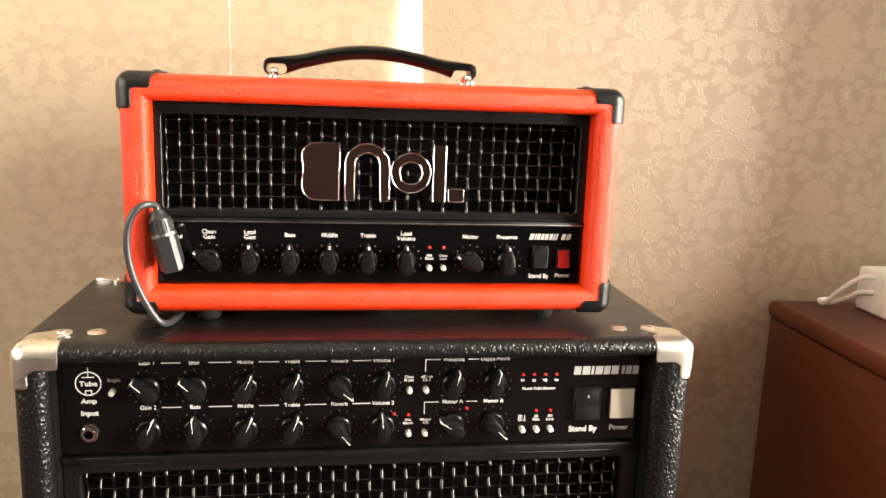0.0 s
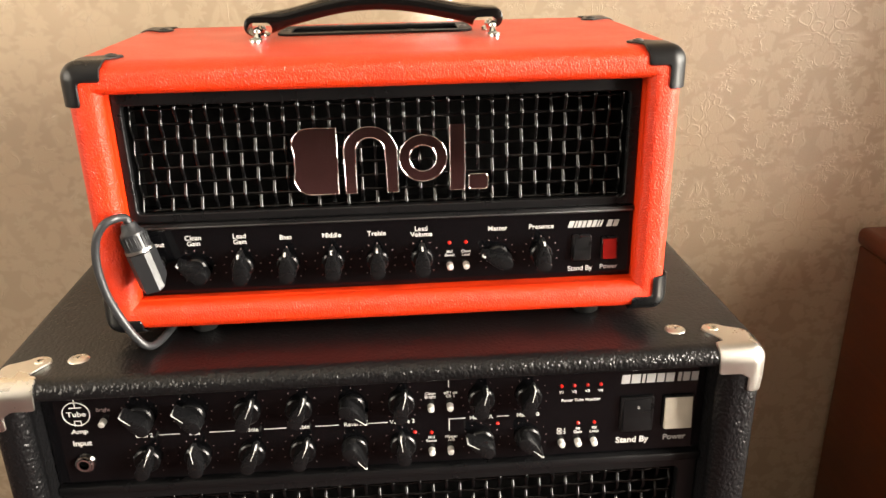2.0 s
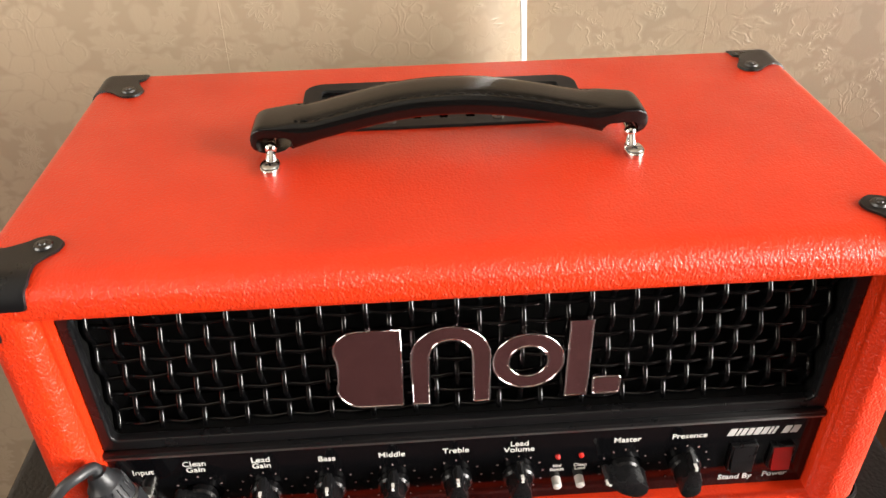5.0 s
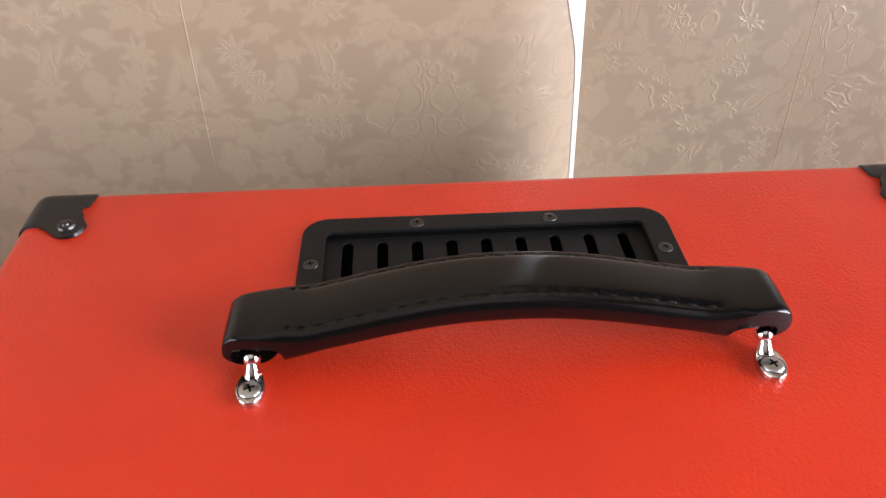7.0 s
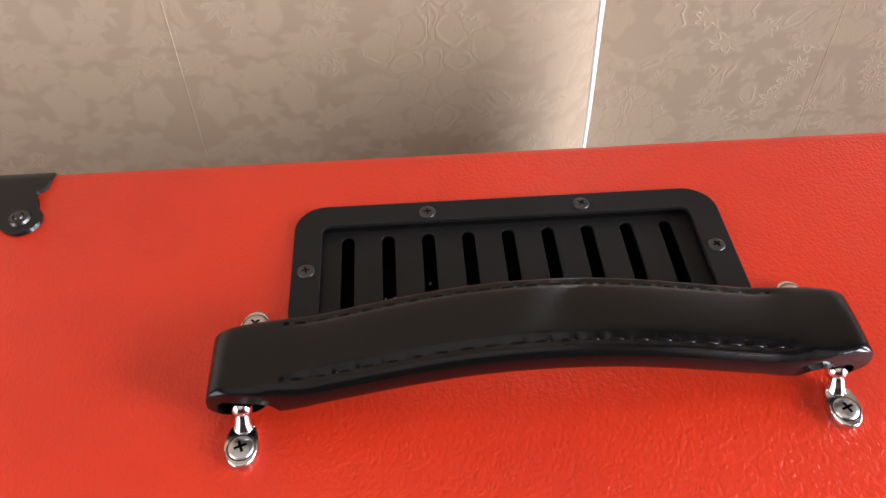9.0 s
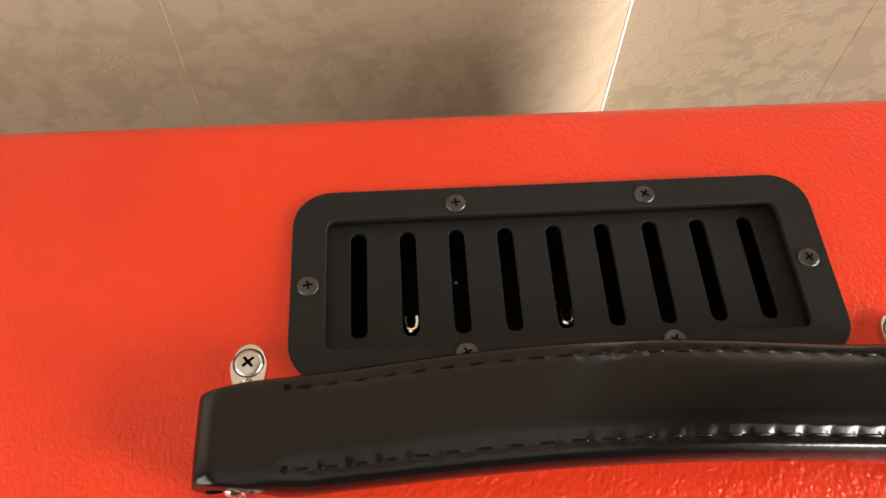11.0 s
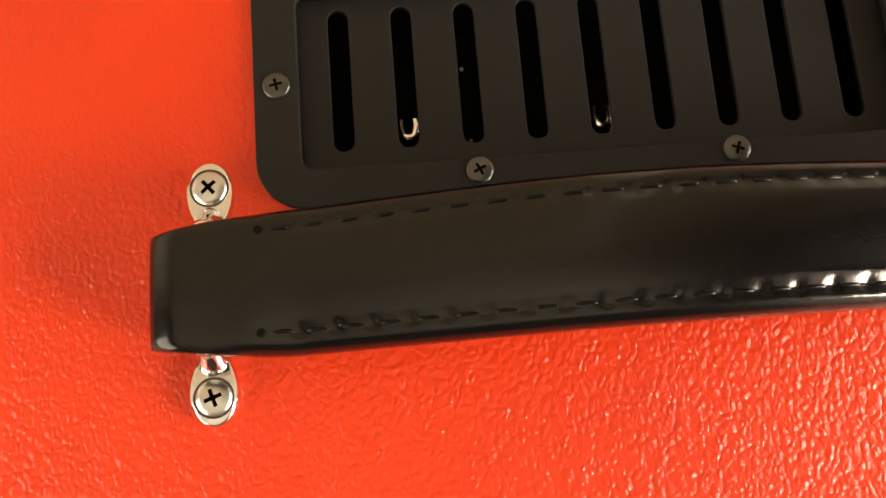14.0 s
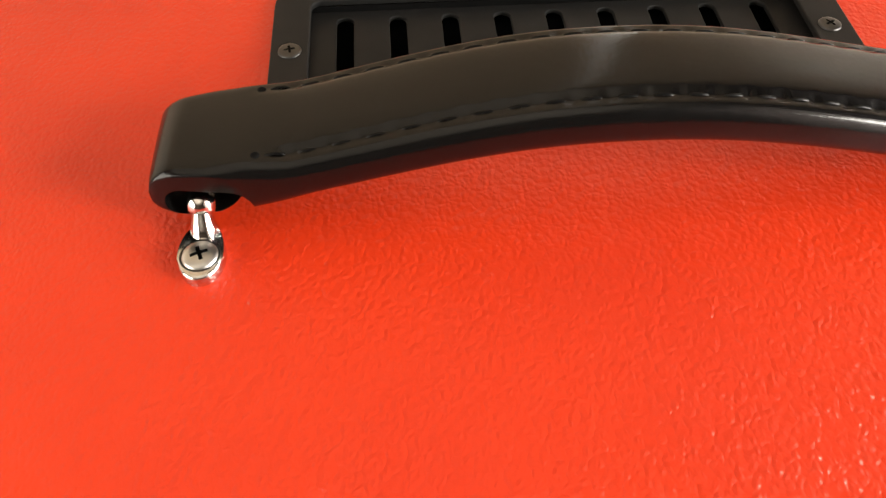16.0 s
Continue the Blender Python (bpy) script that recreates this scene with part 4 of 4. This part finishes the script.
for x, y, turn in ((-0.0643, 0.7370, 10), (0.0632, 0.7385, 30), (-0.0260, 0.7598, 5), (0.0246, 0.7600, 50), (-0.0260, 0.7170, 25), (0.0244, 0.7177, 70)):
    part("screw", SCREW_BLACK, None, vent, "blackened cross-head screw", pose(x, y, Z1 + 0.0016, 0, 0, turn))
clip = finish(tube(glide([(-0.0015, -0.0026, 0), (-0.0016, -0.0042, 0), (-0.0009, -0.0062, 0), (0.0009, -0.0062, 0), (0.0016, -0.0042, 0), (0.0015, -0.0026, 0)], 4), 0.0008, 8), CHROME)
for x in (-0.0391, 0.0010):
    part("spring_clip", clip, None, vent, "bright bent spring clip", Matrix.Translation((x, 0.7338, Z1 - 0.0070)))
    part("clip_post", box(x - 0.0012, x + 0.0012, 0.7290, 0.7305, 0.6806, Z1 - 0.0090), INSIDE, vent)
part("circuit_board", box(-0.0600, 0.0600, 0.7230, 0.7550, 0.6790, 0.6806), INSIDE, vent)
solder = finish(lathe([(0, 0.0006), (0.0003, 0.0005), (0.0005, 0.0), (0, 0.0)], 8), STEEL)
for x, y in ((-0.0262, 0.7470), (-0.0255, 0.7300), (-0.0132, 0.7330), (-0.0006, 0.7480), (0.0005, 0.7445), (-0.0010, 0.7415), (0.0008, 0.7395), (-0.0002, 0.7375), (0.0124, 0.7450), (0.0132, 0.7425), (0.0128, 0.7360), (0.0385, 0.7440), (0.0388, 0.7400), (0.0510, 0.7410)):
    part("solder_point", solder, None, vent, "", Matrix.Translation((x, y, 0.6806)))

# ---- strap handle
HN, SEG, REACH, MID = 300, 56, 0.0856, 0.6957
PITCH, SEAM, SEW = 0.0061, 0.70, 0.0655


def strap_at(x):
    """Half width and seam height of the strap at x."""
    s = abs(x) / REACH
    half = 0.0126 - 0.0030 * max(0.0, (s - 0.70) / 0.30) ** 1.5
    return half, 0.7278 - (0.0128 - 0.0016 * max(0.0, x) / REACH) * 0.5 * (1 - math.cos(math.pi * s ** 1.1))


def smooth(v):
    v = min(1.0, max(0.0, v))
    return v * v * (3 - 2 * v)


def strap_top(x, q):
    """Height of the upper face over the seam: a low pad between the two seams, a rolled edge outside them, plain at the ends."""
    s = abs(x) / REACH
    sewn = smooth((SEW + 0.004 - abs(x)) / 0.012)
    pad = 0.0013 * max(0.0, 1 - (q / SEAM) ** 2.6) ** 0.55
    plain = 0.0012 + 0.0006 * (1 - q * q)
    hole = math.cos(math.pi * (x + SEW) / PITCH) ** 6
    groove = (0.0004 + 0.0005 * hole) * math.exp(-((q - SEAM) / 0.05) ** 2)
    roll = max(0.0, (q - SEAM - 0.04) / (0.96 - SEAM))
    edge = 0.0042 * (1 - 0.72 * smooth((s - 0.76) / 0.12)) * (1 - math.sqrt(max(0.0, 1 - min(1.0, roll) ** 2.4)))
    return sewn * (pad - groove) + (1 - sewn) * plain - edge


strap = bmesh.new()
rings = []
for i in range(HN + 1):
    x = REACH * (2 * i / HN - 1)
    half, z = strap_at(x)
    s = abs(x) / REACH
    close = math.sqrt(max(0.0, 1 - max(0.0, (s - 0.925) / 0.075) ** 2)) * 0.7 + 0.3
    belly = 0.0101 + 0.0025 * smooth((s - 0.62) / 0.25)
    loop = []
    for k in range(SEG):
        a = 2 * math.pi * k / SEG
        ca, sa = math.cos(a), math.sin(a)
        q = abs(ca) ** 0.62
        if sa >= 0:
            h = strap_top(x, q)
        else:
            box_end = smooth((s - 0.76) / 0.12)
            lip = 0.0042 * (1 - 0.72 * box_end)
            h = -lip - (belly - lip) * abs(sa) ** (0.62 - 0.36 * box_end)
        mid = (0.0010 - belly) / 2
        loop.append(strap.verts.new((x, MID + half * math.copysign(q, ca), z + mid + (h - mid) * close)))
    rings.append(loop)
for a, b in zip(rings, rings[1:]):
    for k in range(SEG):
        strap.faces.new((a[k], a[(k + 1) % SEG], b[(k + 1) % SEG], b[k]))
strap.faces.new(rings[0][::-1])
strap.faces.new(rings[-1])
loops = bmesh.new()
for side in (-1, 1):
    # the end is a loop of leather: a slot runs through it from front to back
    ring = [(side * 0.0745 + u, 0.7064 + v) for u, v in round_rect(-0.0088, 0.0072, -0.0026, 0.0056, 0.0038, 6)]
    join(loops, prism(ring, -0.02, 0.02), pose(0, MID, 0, 90, 0, 0))
handle = part("strap_handle", finish(cut(strap, loops, BLACK_LEATHER, BLACK_LEATHER), None, 60), None, head, "black stitched leather carrying strap")
stitch = finish(tube(glide([(-0.0021, 0, -0.0008), (-0.0014, 0, 0.0000), (0, 0, 0.0002), (0.0014, 0, 0.0000), (0.0021, 0, -0.0008)], 3), 0.00030, 6), THREAD, 60)
for k in range(21):
    x = -SEW + (k + 0.5) * PITCH
    half, z = strap_at(x)
    slope = math.degrees(math.atan2(strap_at(x + 0.001)[1] - z, 0.001))
    for side in (-1, 1):
        part("stitch", stitch, None, handle, "", pose(x, MID + side * half * SEAM, z + strap_top(x, SEAM) + 0.0002, 0, -slope, 0))
# low black discs that stand for the shade in the needle dents
hole = finish(lathe([(0, 0.00035), (0.0006, 0.0003), (0.0009, 0.0), (0, 0.0)], 10), INSIDE)
for k in range(22):
    x = -SEW + k * PITCH
    half, z = strap_at(x)
    for side in (-1, 1):
        part("stitch_hole_shade", hole, None, handle, "", pose(x, MID + side * half * SEAM, z + strap_top(x, SEAM) + 0.0001))
# fittings: a drop-shaped plate with a countersunk screw, and a pin that leans into the leather loop
drop = [(0.0047 * math.sin(radians(a)) * (1 - 0.11 * (1 + math.cos(radians(a)))), -0.0050 + 0.0068 * math.cos(radians(a))) for a in range(0, 360, 12)]
EYE_ME = finish(prism(drop, 0.0, 0.0025, 0.0007, 3), FITTING)
pin = tube(glide([(0, -0.0006, 0.0004), (0, 0.0004, 0.0030), (0, 0.0022, 0.0056), (0, 0.0042, 0.0070), (0, 0.0090, 0.0072)], 6), lambda t: 0.0030 - 0.0011 * smooth(t * 2.2), 14)
join(pin, lathe([(0, 0.0029), (0.0016, 0.0025), (0.0026, 0.0014), (0.0029, 0.0), (0.0026, -0.0014), (0.0016, -0.0025), (0, -0.0029)], 16), pose(0, 0.0030, 0.0062))
PIN_ME = finish(pin, CHROME)
# dark ring laid on the plate for the shaded gap round the screw
SINK = finish(lathe([(0.0033, 0.0), (0.0034, 0.0002), (0.0037, 0.0002), (0.0038, 0.0)], 24), DARK_STEEL)
for x in (-0.0775, 0.0788):
    for y, turn in ((0.6843, 0), (0.7102, 180)):
        m = pose(x, y, Z1, 0, 0, turn)
        e = part("handle_fitting", EYE_ME, None, handle, "chrome drop-shaped fitting", m)
        part("pin", PIN_ME, None, e, "polished pin", m)
        part("countersink_shade", SINK, None, e, "", m @ pose(0, -0.0066, 0.0024))
        part("screw", SCREW_STEEL, None, e, "", m @ pose(0, -0.0066, 0.0023, 0, 0, 20 + turn / 9))

# ---- instrument lead in the input ----
lead = thing("instrument_cable", (-0.165, 0.594, CTOP), "thin grey instrument cable with an angled black jack plug", "cable")
A, B = Vector((-0.1525, 0.6015, 0.6050)), Vector((-0.1412, 0.6015, 0.5590))
way = (B - A).normalized()
turn = Matrix.Translation(A) @ way.to_track_quat("Z", "Y").to_matrix().to_4x4()
boot = lathe([(0, -0.001), (0.0040, -0.001), (0.0048, 0.0008), (0.0056, 0.0035), (0.0074, 0.0055), (0.0080, 0.0150), (0.0082, 0.0158), (0, 0.0158)], 24)
outline = [(-0.0088, -0.0036), (-0.0020, -0.0086), (0.0050, -0.0080), (0.0086, -0.0040), (0.0086, 0.0050), (0.0060, 0.0078), (-0.0060, 0.0078), (-0.0088, 0.0050)]
body = prism(outline, 0.0182, 0.0440, 0.0012, 2)
for v in body.verts:
    if v.co.z > 0.0415:
        v.co.z -= 0.35 * (v.co.x + 0.0088)
plug = part("plug_body", body, PLUG, lead, "dark grey angular plug body", turn, 25)
part("cable_boot", boot, PLUG, lead, "", turn)
rib = finish(box(-0.0003, 0.0003, -0.0003, 0.0003, 0.0, 0.0075, 0.0001, 1), PLUG)
for k in range(20):
    a = 2 * math.pi * k / 20
    part("grip_rib", rib, None, plug, "", turn @ pose(0.0078 * math.cos(a), 0.0078 * math.sin(a), 0.0070))
part("collar", lathe([(0.003, 0.0156), (0.0086, 0.0158), (0.0087, 0.0176), (0.003, 0.0184)], 24), STEEL, plug, "bright metal collar", turn)
tip = B - way * 0.012
part("plug_shaft", lathe([(0, 0), (0.0044, 0), (0.0044, 0.0050), (0.0030, 0.0052), (0.0030, 0.0145), (0, 0.0145)], 16), STEEL, lead, "", Matrix.Translation((tip.x, PY + 0.001, tip.z)) @ pose(0, 0, 0, 90, 0, 0))
cable_path = [A + way * 0.001, A - way * 0.004, (-0.1575, 0.5955, 0.6108), (-0.1630, 0.5918, 0.6085), (-0.1682, 0.5908, 0.6010), (-0.1708, 0.5908, 0.5900), (-0.1708, 0.5908, 0.5770), (-0.1680, 0.5906, 0.5620), (-0.1622, 0.5902, 0.5470), (-0.1560, 0.5900, 0.5350), (-0.1505, 0.5925, 0.5270), (-0.1460, 0.6040, 0.5240), (-0.1400, 0.640, 0.5236), (-0.125, 0.69, 0.5236), (-0.108, 0.735, 0.5236), (-0.112, 0.762, 0.5236)]
part("cable", tube(glide(cable_path, 6), 0.0025, 12), RUBBER, lead, "thin grey cable")

# ---- dark cabinet with a white box ----
CABT = 0.450
side = thing("nightstand", (0.76, 0.72, 0), "dark reddish-brown wooden low cabinet against the papered wall", "cabinet")
mc = pose(0.526, 0.948, 0, 0, 0, -3)
part("carcass", box(0.004, 0.46, -0.43, -0.004, 0.0, CABT - 0.0225, 0.002, 2), MAHOGANY, side, "", mc)
part("top", box(0.0, 0.475, -0.45, 0.0, CABT - 0.022, CABT, 0.008, 4), MAHOGANY, side, "polished top with a rounded edge", mc)
router = thing("white_box", (0.70, 0.84, CABT), "small white plastic box with a white cable on the dark cabinet", "electronic device")
mr = pose(0.618, 0.908, CABT, 0, 0, -4)
part("case", box(0.0, 0.15, -0.13, 0.0, 0.0005, 0.054, 0.005, 3), WHITE_PLASTIC, router, "", mr)
for drop_z, reach in ((0.040, 0.0), (0.022, 0.012)):
    cord = [(0.640, 0.850, CABT + drop_z + 0.004), (0.622, 0.868, CABT + drop_z + 0.006), (0.606, 0.882, CABT + drop_z + 0.004), (0.592 + reach, 0.898, CABT + 0.55 * drop_z + 0.004), (0.584 + reach * 0.5, 0.915, CABT + 0.0040), (0.586, 0.930, CABT + 0.0032), (0.600, 0.936, CABT + 0.0030)]
    part("cord", tube(glide(cord, 6), 0.0030, 10), WHITE_PLASTIC, router, "white cord")
